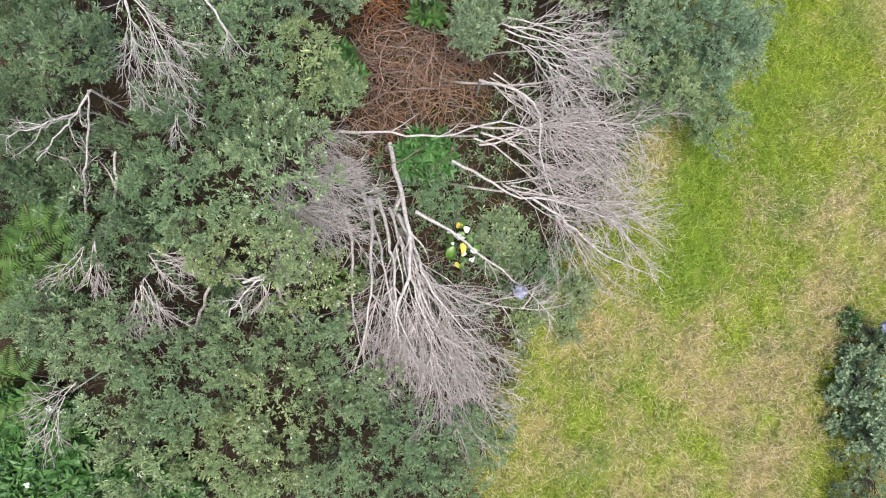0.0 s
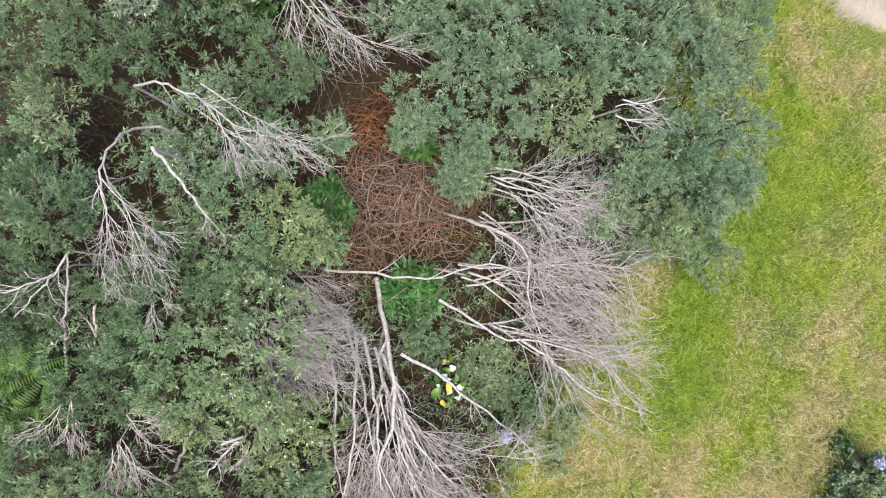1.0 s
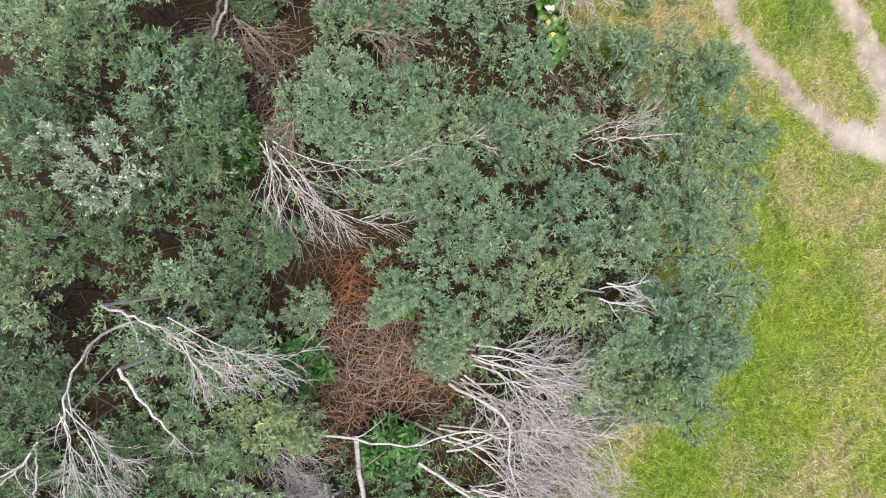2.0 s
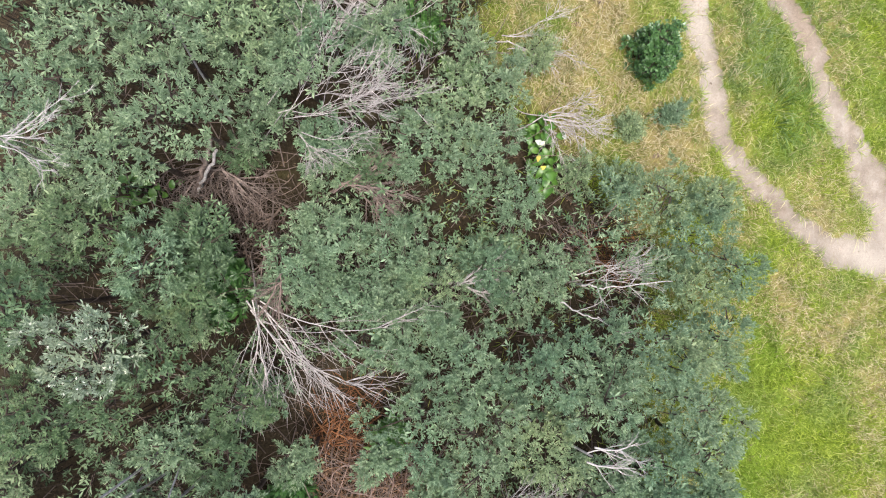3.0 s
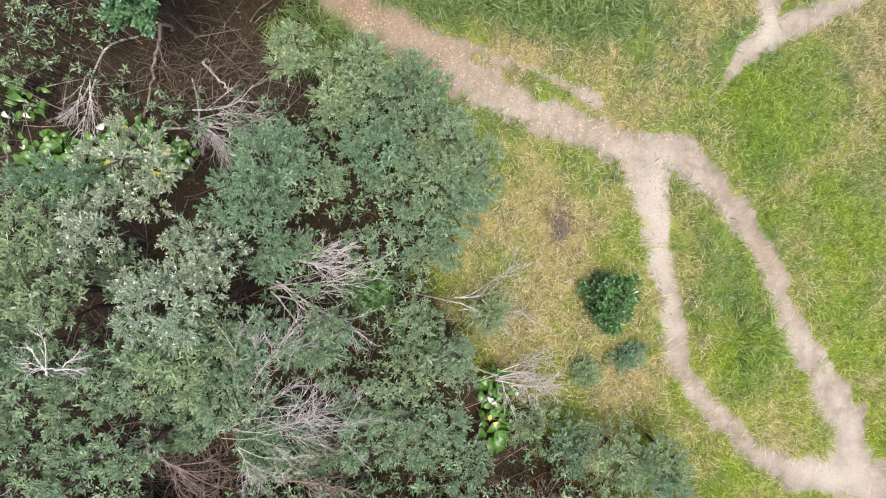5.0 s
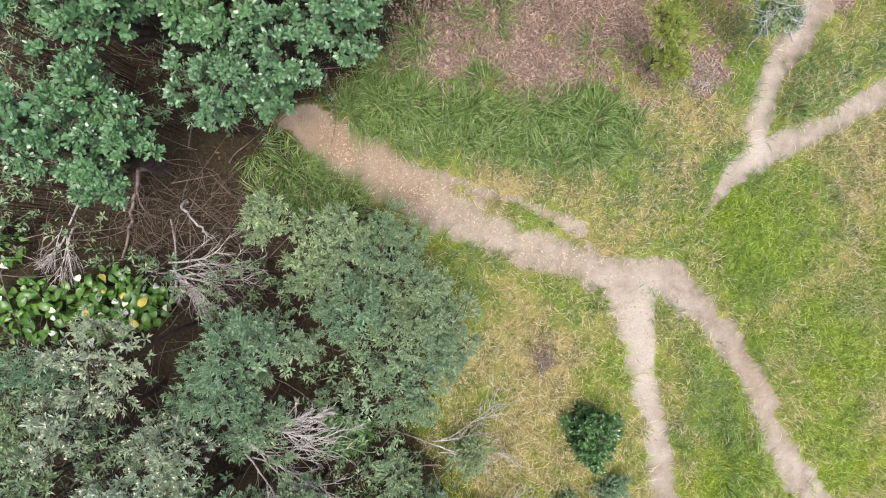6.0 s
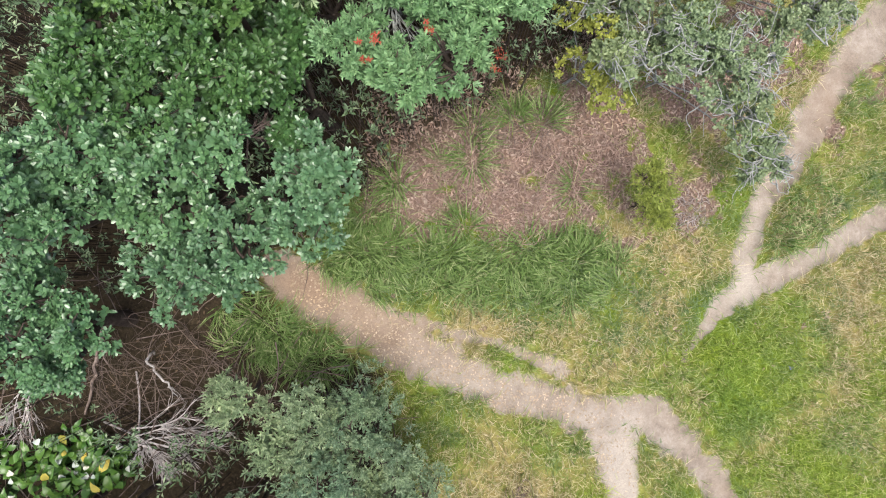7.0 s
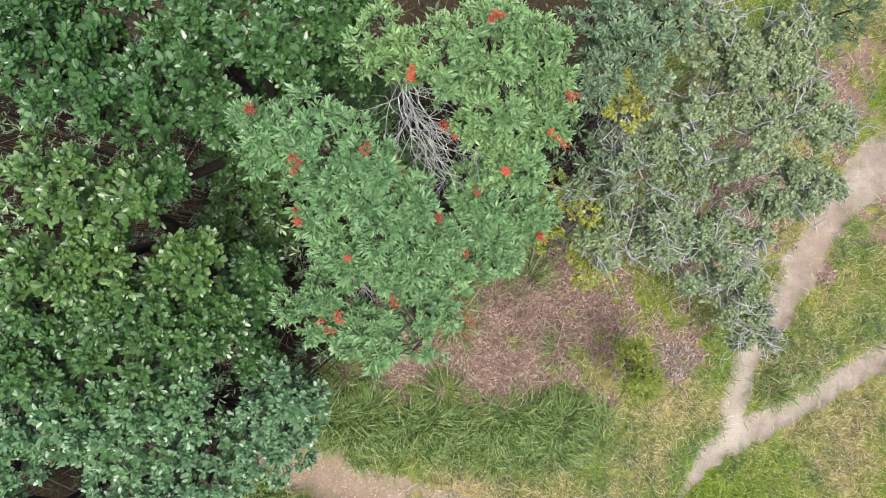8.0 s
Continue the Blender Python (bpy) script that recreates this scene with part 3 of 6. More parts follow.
SPRIGS = {
    "grey": [sprig(18, 0.057, 0.0135, 0.09, 50, 0.75) for _ in range(6)],
    "fine": [sprig(18, 0.052, 0.0125, 0.1, 48, 0.75) for _ in range(6)],
    "shade": [sprig(7, 0.1, 0.026, 0.10, 55, 0.5) for _ in range(5)],
    "glossy": [sprig(8, 0.064, 0.026, 0.05, 54, 0.7, True) for _ in range(6)],
    "brush": [sprig(15, 0.07, 0.018, 0.06, 48, 0.7) for _ in range(6)],
    "olive": [sprig(10, 0.043, 0.023, 0.07, 60, 0.5, True) for _ in range(6)],
    "herb": [sprig(9, 0.17, 0.05, 0.06, 62, 0.5) for _ in range(6)],
    "bloom": [sprig(5, 0.02, 0.018, 0.01, 70) for _ in range(3)],
    "redbloom": [sprig(22, 0.03, 0.009, 0.07, 75, 0.2) for _ in range(3)],
}


def turned(axis, spin):
    """Rotation matrices that take z to axis, with a spin."""
    z = unit(axis)
    ref = np.where(np.abs(z[:, 2:3]) > 0.9, np.array([1.0, 0, 0]), np.array([0, 0, 1.0]))
    x = unit(np.cross(ref, z))
    y = np.cross(z, x)
    c, s = np.cos(spin)[:, None], np.sin(spin)[:, None]
    return np.stack([x * c + y * s, y * c - x * s, z], -1)


def dress(points, axes, kind, size=1.0):
    """Sprigs of a kind at points along axes: leaf quads."""
    n = len(points)
    rot = turned(axes, rng.uniform(0, 2 * np.pi, n))
    sc = size * rng.uniform(0.75, 1.25, n)
    pick = rng.integers(0, len(SPRIGS[kind]), n)
    out = []
    for k, form in enumerate(SPRIGS[kind]):
        i = np.nonzero(pick == k)[0]
        if len(i):
            q = np.einsum("nij,lcj->nlci", rot[i], form) * sc[i, None, None, None] + points[i, None, None]
            out.append(q.reshape(-1, *form.shape[1:]))
    return np.concatenate(out)


def lobe_points(x, y, top, r, full, clump=0.2, flat=1.0, low=0.0, crowd=1.0, deep=0.22, tuft=0.55):
    """Twig tips over one lobe of a crown, gathered in small rounded clumps, and the way they point."""
    c = np.array([x, y, top - r * flat])
    k = max(7, int(crowd * 2 * r * r * (1 - low) / clump**2))
    i = np.arange(k) + rng.uniform(-0.3, 0.3, k)
    z = 1 - (1 - low) * (i + 0.5) / k
    a = i * 2.39996 + rng.uniform(0, 6.28)
    s = np.sqrt(np.maximum(0, 1 - z * z))
    d = unit(np.stack([s * np.cos(a), s * np.sin(a), z], -1) + rng.normal(0, 0.12, (k, 3)))
    size = clump * rng.uniform(0.5, 0.98, k)
    far = rng.uniform(0.68, 1.14, k)
    inner = rng.uniform(0, 1, k) < deep
    far = np.where(inner, far * 0.68, far)
    hub = c + d * (np.maximum(r - size * 0.7, 0.1) * far)[:, None] * np.array([1, 1, flat])
    m = np.maximum(3, (full * (size / 0.2) ** 2).astype(int))
    n = np.repeat(np.arange(k), m)
    e = unit(unit(rng.normal(0, 1, (len(n), 3))) + 0.75 * d[n] + np.array([0, 0, tuft]))
    p = hub[n] + e * (size[n] * rng.uniform(0.75, 1.02, len(n)))[:, None]
    return c, p, unit(0.8 * e + np.array([0, 0, 0.5]) + rng.normal(0, 0.2, e.shape))


def plant(name, label, category, lobes, leaf, kind, full=11, clump=0.2, bark=None, girth=0.05, size=1.0, bare=0.0, blossom=None, crowd=1.0, group="", base=None, twigs=12, crooked=0, flat=1.0, deep=0.25, tuft=0.55, within=0, slim=1.0):
    """A shrub or tree: trunk, limbs and a crown of leafy twigs over its lobes (x, y, top, radius)."""
    bark = bark or BARK
    lobes = np.array(lobes, float)
    mx, my = base or (lobes[:, 0].mean() + rng.uniform(-0.1, 0.1), lobes[:, 1].mean() + rng.uniform(-0.1, 0.1))
    foot = np.array([mx, my, float(ground_z(mx, my))])
    thing = new(name)
    thing.location = foot
    tagged(thing, label, category, group)
    low = (lobes[:, 2] - 1.3 * lobes[:, 3]).min()
    crotch = foot + np.array([rng.uniform(-0.08, 0.08), rng.uniform(-0.08, 0.08), max(0.15, 0.45 * (low - foot[2]))])
    trunk = smoothed([foot - np.array([0, 0, 0.12]), (foot + crotch) / 2 + rng.normal(0, 0.03, 3), crotch], 6) - foot
    trunk = np.vstack([trunk, trunk[-1:] + np.array([[0, 0, 0.5 * girth]]), trunk[-1:] + np.array([[0, 0, 0.7 * girth]])])
    child("trunk", tube_mesh("trunk", trunk[None], (girth * np.array([1.3, 1.15, 1.05, 0.97, 0.9, 0.85, 0.5, 0.02]))[None], bark, 7), thing)
    quads, flowers, arms, arm_r, fine, fine_r = [], [], [], [], [], []
    for x, y, top, r in lobes:
        r *= slim
        c, p, a = lobe_points(x, y, top, r, full, clump, flat, crowd=crowd, deep=deep, tuft=tuft)
        hub = c - np.array([0, 0, 0.35 * r])
        arms.append(smoothed([crotch, crotch * 0.5 + hub * 0.5 + rng.normal(0, 0.07, 3), hub], 5))
        arm_r.append(np.linspace(girth * 0.6, girth * 0.3, 5))
        m = 5
        ends = p[rng.integers(0, len(p), m)] * 0.55 + c * 0.45
        for e in ends:
            arms.append(smoothed([hub, hub * 0.4 + e * 0.6 + rng.normal(0, 0.05 + 0.06 * r, 3), e], 5))
            arm_r.append(np.linspace(girth * 0.3, girth * 0.12, 5))
        q = p[rng.choice(len(p), min(twigs, len(p)), replace=False)]
        near = ends[np.argmin(np.linalg.norm(q[:, None] - ends[None], axis=2), axis=1)]
        f = np.linspace(0, 1, 4)[None, :, None]
        ln = near[:, None] * (1 - f) + q[:, None] * f + rng.normal(0, 0.03, (len(q), 4, 3)) * np.array([0, 1, 1, 0])[None, :, None]
        fine.append(ln)
        fine_r.append(np.repeat(np.linspace(0.012, 0.004, 4)[None], len(q), 0))
        for _ in range(crooked):
            e = p[rng.integers(0, len(p))] + np.array([0, 0, 0.09])
            ln = smoothed([hub * 0.45 + e * 0.55 + rng.normal(0, 0.12, 3), hub * 0.3 + e * 0.7 + rng.normal(0, 0.09, 3), hub * 0.1 + e * 0.9 + rng.normal(0, 0.07, 3), e], 9) + rng.normal(0, 0.012, (9, 3))
            arms.append(ln)
            arm_r.append(np.linspace(0.013, 0.006, 9))
            for _ in range(3):
                j = rng.integers(2, 8)
                t = e + rng.normal(0, 0.17, 3)
                arms.append(smoothed([ln[j], ln[j] * 0.5 + t * 0.5 + rng.normal(0, 0.05, 3), t], 9) + rng.normal(0, 0.006, (9, 3)))
                arm_r.append(np.linspace(0.008, 0.0032, 9))
        if bare:
            leafy = rng.uniform(0, 1, len(p)) > bare
            p, a = p[leafy], a[leafy]
        quads.append(dress(p - a * 0.06, a, kind, size))
        if within:
            # the shaded leaves inside the crown
            v = unit(rng.normal(0, 1, (within, 3)) + np.array([0, 0, 0.5])) * r * rng.uniform(0.3, 0.68, within)[:, None]
            quads.append(dress(c + v * np.array([1, 1, flat]) - np.array([0, 0, 0.12 * r]), unit(v + np.array([0, 0, 0.6])), *(("shade", 0.85 * size) if kind in ("grey", "fine") else (kind, size * 1.35))))
        if blossom:
            i = rng.choice(len(p), max(1, int(len(p) * blossom[1])), replace=False)
            if blossom[2] == "redbloom":
                i = np.argsort(np.linalg.norm(p[i[:, None]] - p[None], axis=2), axis=1)[:, :3].ravel()
            flowers.append(dress(p[i] + a[i] * 0.06, a[i], blossom[2], blossom[3]))
    for ln, rad in zip(arms, arm_r):
        child("limb", tube_mesh("limb", ln[None] - foot, rad[None], bark, 4), thing)
    child("twig_mass", tube_mesh("twig_mass", np.concatenate(fine) - foot, np.concatenate(fine_r), bark, 3), thing, kind="stuff")
    child("crown", leaves_mesh("crown", np.concatenate(quads) - foot, leaf), thing, kind="stuff")
    if flowers:
        child("blossom_scatter", leaves_mesh("blossom_scatter", np.concatenate(flowers) - foot, blossom[0]), thing, "small blossoms among the leaves", "stuff")
    return thing


CANOPY = []


def scrub(x, y, top, r, tone=0):
    """One grey-green scrub bush."""
    look_of = (
        ("grey-green scrub bush with small narrow leaves", LEAF_GREY, "grey", None),
        ("pale grey-green bush dotted with small white blossoms", LEAF_PALE, "grey", (PETAL_WHITE, 0.34, "bloom", 0.55)),
        ("low dark grey-green bush with fine leaves", LEAF_GREY, "fine", None),
        ("grey-green bush sprinkled with tiny white blossoms", LEAF_GREY, "fine", (PETAL_WHITE, 0.28, "bloom", 0.6)),
        # tone 4: the usual bush, its leaf colour darkened where neighbours shade it
        ("grey-green scrub bush with the shade of its neighbours in its leaf colour", LEAF_SHADE, "grey", None),
    )[tone]
    CANOPY.append((x, y, r))
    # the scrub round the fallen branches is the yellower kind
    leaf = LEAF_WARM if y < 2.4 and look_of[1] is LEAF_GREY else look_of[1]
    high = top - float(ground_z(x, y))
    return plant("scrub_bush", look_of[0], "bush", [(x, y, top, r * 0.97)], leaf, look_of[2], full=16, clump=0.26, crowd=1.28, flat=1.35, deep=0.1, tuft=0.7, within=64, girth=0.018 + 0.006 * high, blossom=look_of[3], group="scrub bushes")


def dead_fan(origin, tip, spread, mains, wood, label, name="dead_branch", density=1.0, thick=0.018, stem=True, lift=0.05, into=None, hair=0):
    """A fallen or dead branch: limbs that fan out from origin to about tip, ever finer."""
    o, t = np.array(origin, float), np.array(tip, float)
    way = t - o
    length = np.linalg.norm(way)
    base = np.arctan2(way[1], way[0])
    slope = way[2] / length
    g = float(ground_z(o[0], o[1]))
    foot = np.array([o[0], o[1], g])
    if into:
        thing, foot = into, np.array(into.location)
    else:
        thing = new(name)
        thing.location = foot
        tagged(thing, label, "dead branch")

    def grow(starts, heads, lengths, pitch, k, bend):
        n = len(starts)
        f = np.linspace(0, 1, k)
        turn = heads[:, None] + bend[:, None] * (f - 0.3)[None] + rng.normal(0, 0.17, (n, k)).cumsum(1) * 0.75
        rise = pitch[:, None] + rng.normal(0, 0.07, (n, k))
        step = (lengths / (k - 1))[:, None, None] * np.stack([np.cos(turn), np.sin(turn), rise], -1)
        step[:, 0] = 0
        return starts[:, None] + step.cumsum(1), turn

    sp = radians(spread)
    heads = base + sp * (np.linspace(-0.5, 0.5, mains) + rng.normal(0, 0.06, mains)) * 0.85
    starts = o + rng.normal(0, 0.055 * length**0.5, (mains, 3)) * np.array([1, 1, 0.6])
    main, mturn = grow(starts, heads, length * rng.uniform(0.62, 1.0, mains), slope + rng.normal(0, 0.05, mains), 9, rng.normal(0, 0.25, mains))
    for ln in main:
        child("limb", tube_mesh("limb", ln[None] - foot, (thick * rng.uniform(0.55, 1.05) * np.linspace(1, 0.28, 9))[None], wood, 6), thing)

    def split(lines, turns, per, ratio, lo):
        n, k, _ = lines.shape
        m = n * per
        i = np.repeat(np.arange(n), per)
        at = rng.uniform(lo, 0.97, m) * (k - 1)
        j = at.astype(int)
        f = (at - j)[:, None]
        start = lines[i, j] * (1 - f) + lines[i, np.minimum(j + 1, k - 1)] * f
        own = np.linalg.norm(lines[i, -1] - lines[i, 0], axis=1)
        head = turns[i, j] + rng.choice([-1, 1], m) * np.abs(rng.normal(0.38, 0.16, m))
        ln = own * ratio * (1.25 - 0.6 * at / (k - 1)) * rng.uniform(0.6, 1.2, m)
        return grow(start, head, ln, slope + rng.normal(lift, 0.16, m), 6, -np.sign(head - turns[i, j]) * rng.uniform(0, 0.45, m))

    l1, t1 = split(main, mturn, int(8 * density), 0.55, 0.15)
    l2, t2 = split(l1, t1, int(4 * density + 0.5), 0.5, 0.12)
    for ln in l1:
        child("bough", tube_mesh("bough", ln[None] - foot, (thick * rng.uniform(0.3, 0.55) * np.linspace(1, 0.3, 6))[None], wood, 4), thing)
    l2 = l2[:, [0, 1, 2, 3, 5]]
    child("twig_spray", tube_mesh("twig_spray", l2 - foot, rng.uniform(0.6, 1.3, (len(l2), 1)) * np.linspace(0.004, 0.0018, 5)[None], wood, 3), thing, "dense fine dead twigs", "stuff")
    if hair:
        l3, t3 = split(l2, t2[:, [0, 1, 2, 3, 5]], hair, 0.6, 0.2)
        l3 = l3[:, [0, 2, 5]]
        child("twig_spray", tube_mesh("twig_spray", l3 - foot, rng.uniform(0.7, 1.2, (len(l3), 1)) * np.array([[0.0026, 0.0021, 0.0013]]), wood, 3), thing, "hair-thin twig ends", "stuff")
    if stem:
        back = o - unit(way * np.array([1, 1, 0])) * 0.8
        root = np.array([back[0], back[1], float(ground_z(back[0], back[1])) - 0.05])
        ln = smoothed([root, root * 0.5 + o * 0.5 + rng.normal(0, 0.05, 3), o], 8)
        child("stem", tube_mesh("stem", ln[None] - foot, np.linspace(thick * 1.2, thick * 0.9, 8)[None], wood, 6), thing)
    return thing


def dead_limb(points, r0, r1, wood, label, forks=4, name="dead_limb"):
    """A bare limb along the points, with short forks."""
    ln = smoothed(points, 14)
    ln[1:-1] += rng.normal(0, 0.012, (12, 3))
    g = np.array([points[0][0], points[0][1], float(ground_z(points[0][0], points[0][1]))])
    thing = new(name)
    thing.location = g
    tagged(thing, label, "dead branch")
    child("limb", tube_mesh("limb", ln[None] - g, np.linspace(r0, r1, 14)[None], wood, 7), thing)
    if forks:
        lines = []
        for _ in range(forks):
            j = rng.integers(3, 13)
            d = unit(ln[j] - ln[j - 1])
            a = rng.choice([-1, 1]) * rng.uniform(0.35, 0.9)
            d = np.array([d[0] * np.cos(a) - d[1] * np.sin(a), d[0] * np.sin(a) + d[1] * np.cos(a), d[2] + rng.uniform(-0.15, 0.2)])
            size = rng.uniform(0.2, 0.55)
            lines.append(smoothed([ln[j], ln[j] + d * size * 0.5 + rng.normal(0, 0.03, 3), ln[j] + d * size + rng.normal(0, 0.05, 3)], 6))
        sprays = []
        for fork in lines:
            child("fork", tube_mesh("fork", fork[None] - g, np.linspace(r1 * 1.05, 0.0025, 6)[None], wood, 5), thing)
            for _ in range(5):
                j = rng.integers(1, 5)
                d = unit(fork[j + 1] - fork[j])
                a = rng.choice([-1, 1]) * rng.uniform(0.3, 0.9)
                d = np.array([d[0] * np.cos(a) - d[1] * np.sin(a), d[0] * np.sin(a) + d[1] * np.cos(a), d[2] + rng.uniform(-0.25, 0.25)])
                size = rng.uniform(0.08, 0.24)
                sprays.append(smoothed([fork[j], fork[j] + d * size * 0.5 + rng.normal(0, 0.018, 3), fork[j] + d * size + rng.normal(0, 0.03, 3)], 5))
        child("twig_spray", tube_mesh("twig_spray", np.array(sprays) - g, np.repeat(np.linspace(0.0034, 0.0016, 5)[None], len(sprays), 0), wood, 3), thing, "thin bare twigs", "stuff")
    root = np.array([points[0][0], points[0][1], g[2] - 0.05])
    if points[0][2] - root[2] > 0.12:
        up = smoothed([root, (root + np.array(points[0])) / 2 + rng.normal(0, 0.05, 3), np.array(points[0], float)], 7)
        child("stem", tube_mesh("stem", up[None] - g, np.linspace(r0 * 0.9, r0, 7)[None], wood, 7), thing)
    return thing


def brush_pile(cx, cy, rx, ry, z, count, wood, label, r=0.006, long=0.9, turn=0.0, thickness=0.25):
    """A heap of fallen curved twigs."""
    g = np.array([cx, cy, float(ground_z(cx, cy))])
    thing = new("brush_pile")
    thing.location = g
    tagged(thing, label, "brushwood", kind="stuff")
    a, q = rng.uniform(0, 2 * np.pi, count), np.sqrt(rng.uniform(0, 1, count))
    s = np.stack([cx + rx * q * np.cos(a), cy + ry * q * np.sin(a), 0 * a], -1)
    f = np.linspace(0, 1, 10)
    head = radians(turn) + rng.normal(0, 0.75, count) + np.pi * rng.integers(0, 2, count)
    bow = rng.normal(0, 1.3, count)
    ang = head[:, None] + bow[:, None] * (f - 0.5)[None] + 0.38 * rng.normal(0, 1, (count, 10)).cumsum(1)
    ln = long * rng.uniform(0.45, 1.2, count)
    step = np.stack([np.cos(ang), np.sin(ang), 0 * ang], -1) * (ln / 9)[:, None, None]
    lines = s[:, None] + step.cumsum(1) - step.sum(1, keepdims=True) / 2
    depth = rng.uniform(0, 1, count)[:, None]
    lines[:, :, 2] = ground_z(lines[:, :, 0], lines[:, :, 1]) + 0.02 + (z * (1 - thickness * depth)) * np.exp(-1.1 * (((lines[:, :, 0] - cx) / rx) ** 2 + ((lines[:, :, 1] - cy) / ry) ** 2)) * rng.uniform(0.25, 1, count)[:, None] + 0.2 * np.sin(np.pi * f)[None] * rng.uniform(0, 1, count)[:, None]
    rad = r * (0.35 + 1.5 * rng.uniform(0, 1, count) ** 2.2)[:, None] * np.linspace(1.1, 0.45, 10)[None]
    child("twig_heap", tube_mesh("twig_heap", lines - g, rad, wood, 3), thing, kind="stuff")
    return thing


def big_leaf(length, width, cup):
    """A broad heart-shaped leaf along +y, bent along its midrib."""
    rows = [(0.0, 0.30), (0.12, 0.78), (0.3, 1.0), (0.55, 0.82), (0.8, 0.4), (1.0, 0.03)]
    verts, faces = [], []
    for f, w in rows:
        z = length * (0.16 * math.sin(math.pi * f) - 0.2 * f * f)
        for s in (-1, 0, 1):
            verts.append((s * w * width / 2, length * f - (0.1 * length if s and f == 0 else 0), z + cup * width * abs(s) * w))
    for i in range(len(rows) - 1):
        for s in (0, 1):
            a = i * 3 + s
            faces.append((a, a + 1, a + 4, a + 3))
    return verts, faces


LILY_MESH = [mesh_of("leaf", *big_leaf(0.22, 0.125, 0.22), LEAF_LILY, True), mesh_of("leaf", *big_leaf(0.17, 0.1, 0.12), LEAF_LILY, True)]
YELLOW_MESH = mesh_of("leaf", *big_leaf(0.15, 0.10, 0.1), PETAL_YELLOW, True)
SPATHE_MESH = mesh_of("flower", *big_leaf(0.11, 0.09, 0.5), PETAL_WHITE, True)


def lily(cx, cy, rx, ry, leaves, flowers, label, high=0.4, yellow=0):
    """A clump of arum lilies: each broad leaf and flower on its own stalk."""
    g = np.array([cx, cy, float(ground_z(cx, cy))])
    thing = new("arum_lily")
    thing.location = g
    tagged(thing, label, "lily")
    for n in range(leaves + flowers + yellow):
        a, q = rng.uniform(0, 2 * np.pi), math.sqrt(rng.uniform(0, 1))
        p = np.array([cx + rx * q * math.cos(a), cy + ry * q * math.sin(a), 0])
        gz = float(ground_z(p[0], p[1]))
        p[2] = gz + high * rng.uniform(0.6, 1.15) + (0.1 if n >= leaves else 0)
        me, nm = (LILY_MESH[n % 2], "leaf") if n < leaves else (SPATHE_MESH, "flower") if n < leaves + flowers else (YELLOW_MESH, "leaf")
        ob = child(nm, me, thing, "" if n < leaves else "white funnel-shaped flower" if n < leaves + flowers else "yellowed leaf")
        s = rng.uniform(0.55, 1.1)
        ob.matrix_local = Matrix.LocRotScale(Vector(p - g), Euler((rng.normal(-0.3, 0.35), rng.normal(0, 0.4), rng.uniform(0, 6.28))), (s, s, s))
        root = np.array([p[0] * 0.8 + cx * 0.2, p[1] * 0.8 + cy * 0.2, gz - 0.03])
        stalk = smoothed([root, (root + p) / 2 + rng.normal(0, 0.02, 3), p], 4)
        child("stalk", tube_mesh("stalk", stalk[None] - g, np.linspace(0.009, 0.005, 4)[None], LEAF_HERB, 4), thing)
    return thing


def fern(cx, cy, top, size, fronds, label):
    """A fern: arching fronds with rows of leaflets."""
    g = np.array([cx, cy, float(ground_z(cx, cy))])
    thing = new("fern")
    thing.location = g
    tagged(thing, label, "fern")
    for n in range(fronds):
        a = 2 * math.pi * n / fronds + rng.uniform(-0.25, 0.25)
        ln = size * rng.uniform(0.8, 1.1)
        f = np.linspace(0, 1, 22)
        out = ln * f
        h = (top - g[2]) * (1 - (1 - np.minimum(f * 1.9, 1)) ** 2) - 0.35 * ln * np.maximum(0, f - 0.45) ** 1.3
        d, s = np.array([math.cos(a), math.sin(a), 0]), np.array([-math.sin(a), math.cos(a), 0])
        spine = out[:, None] * d + h[:, None] * np.array([0, 0, 1.0])
        quads = []
        for i in range(4, 22):
            w = 0.34 * ln * math.sin(math.pi * min(1, (1.06 - f[i]) * 0.95)) ** 0.8 * 0.8
            for side in (-1, 1):
                tip = spine[i] + s * side * w + d * 0.25 * w - np.array([0, 0, 0.12 * w])
                mid = spine[i] * 0.55 + tip * 0.45
                wd = d * 0.022 * ln
                quads.append([spine[i], mid + wd, tip, mid - wd])
        fr = child("frond", leaves_mesh("frond", np.array(quads), LEAF_FERN), thing, kind="stuff")
        child("stalk", tube_mesh("stalk", spine[None], np.linspace(0.008, 0.003, 22)[None], LEAF_FERN, 4), fr)
    return thing


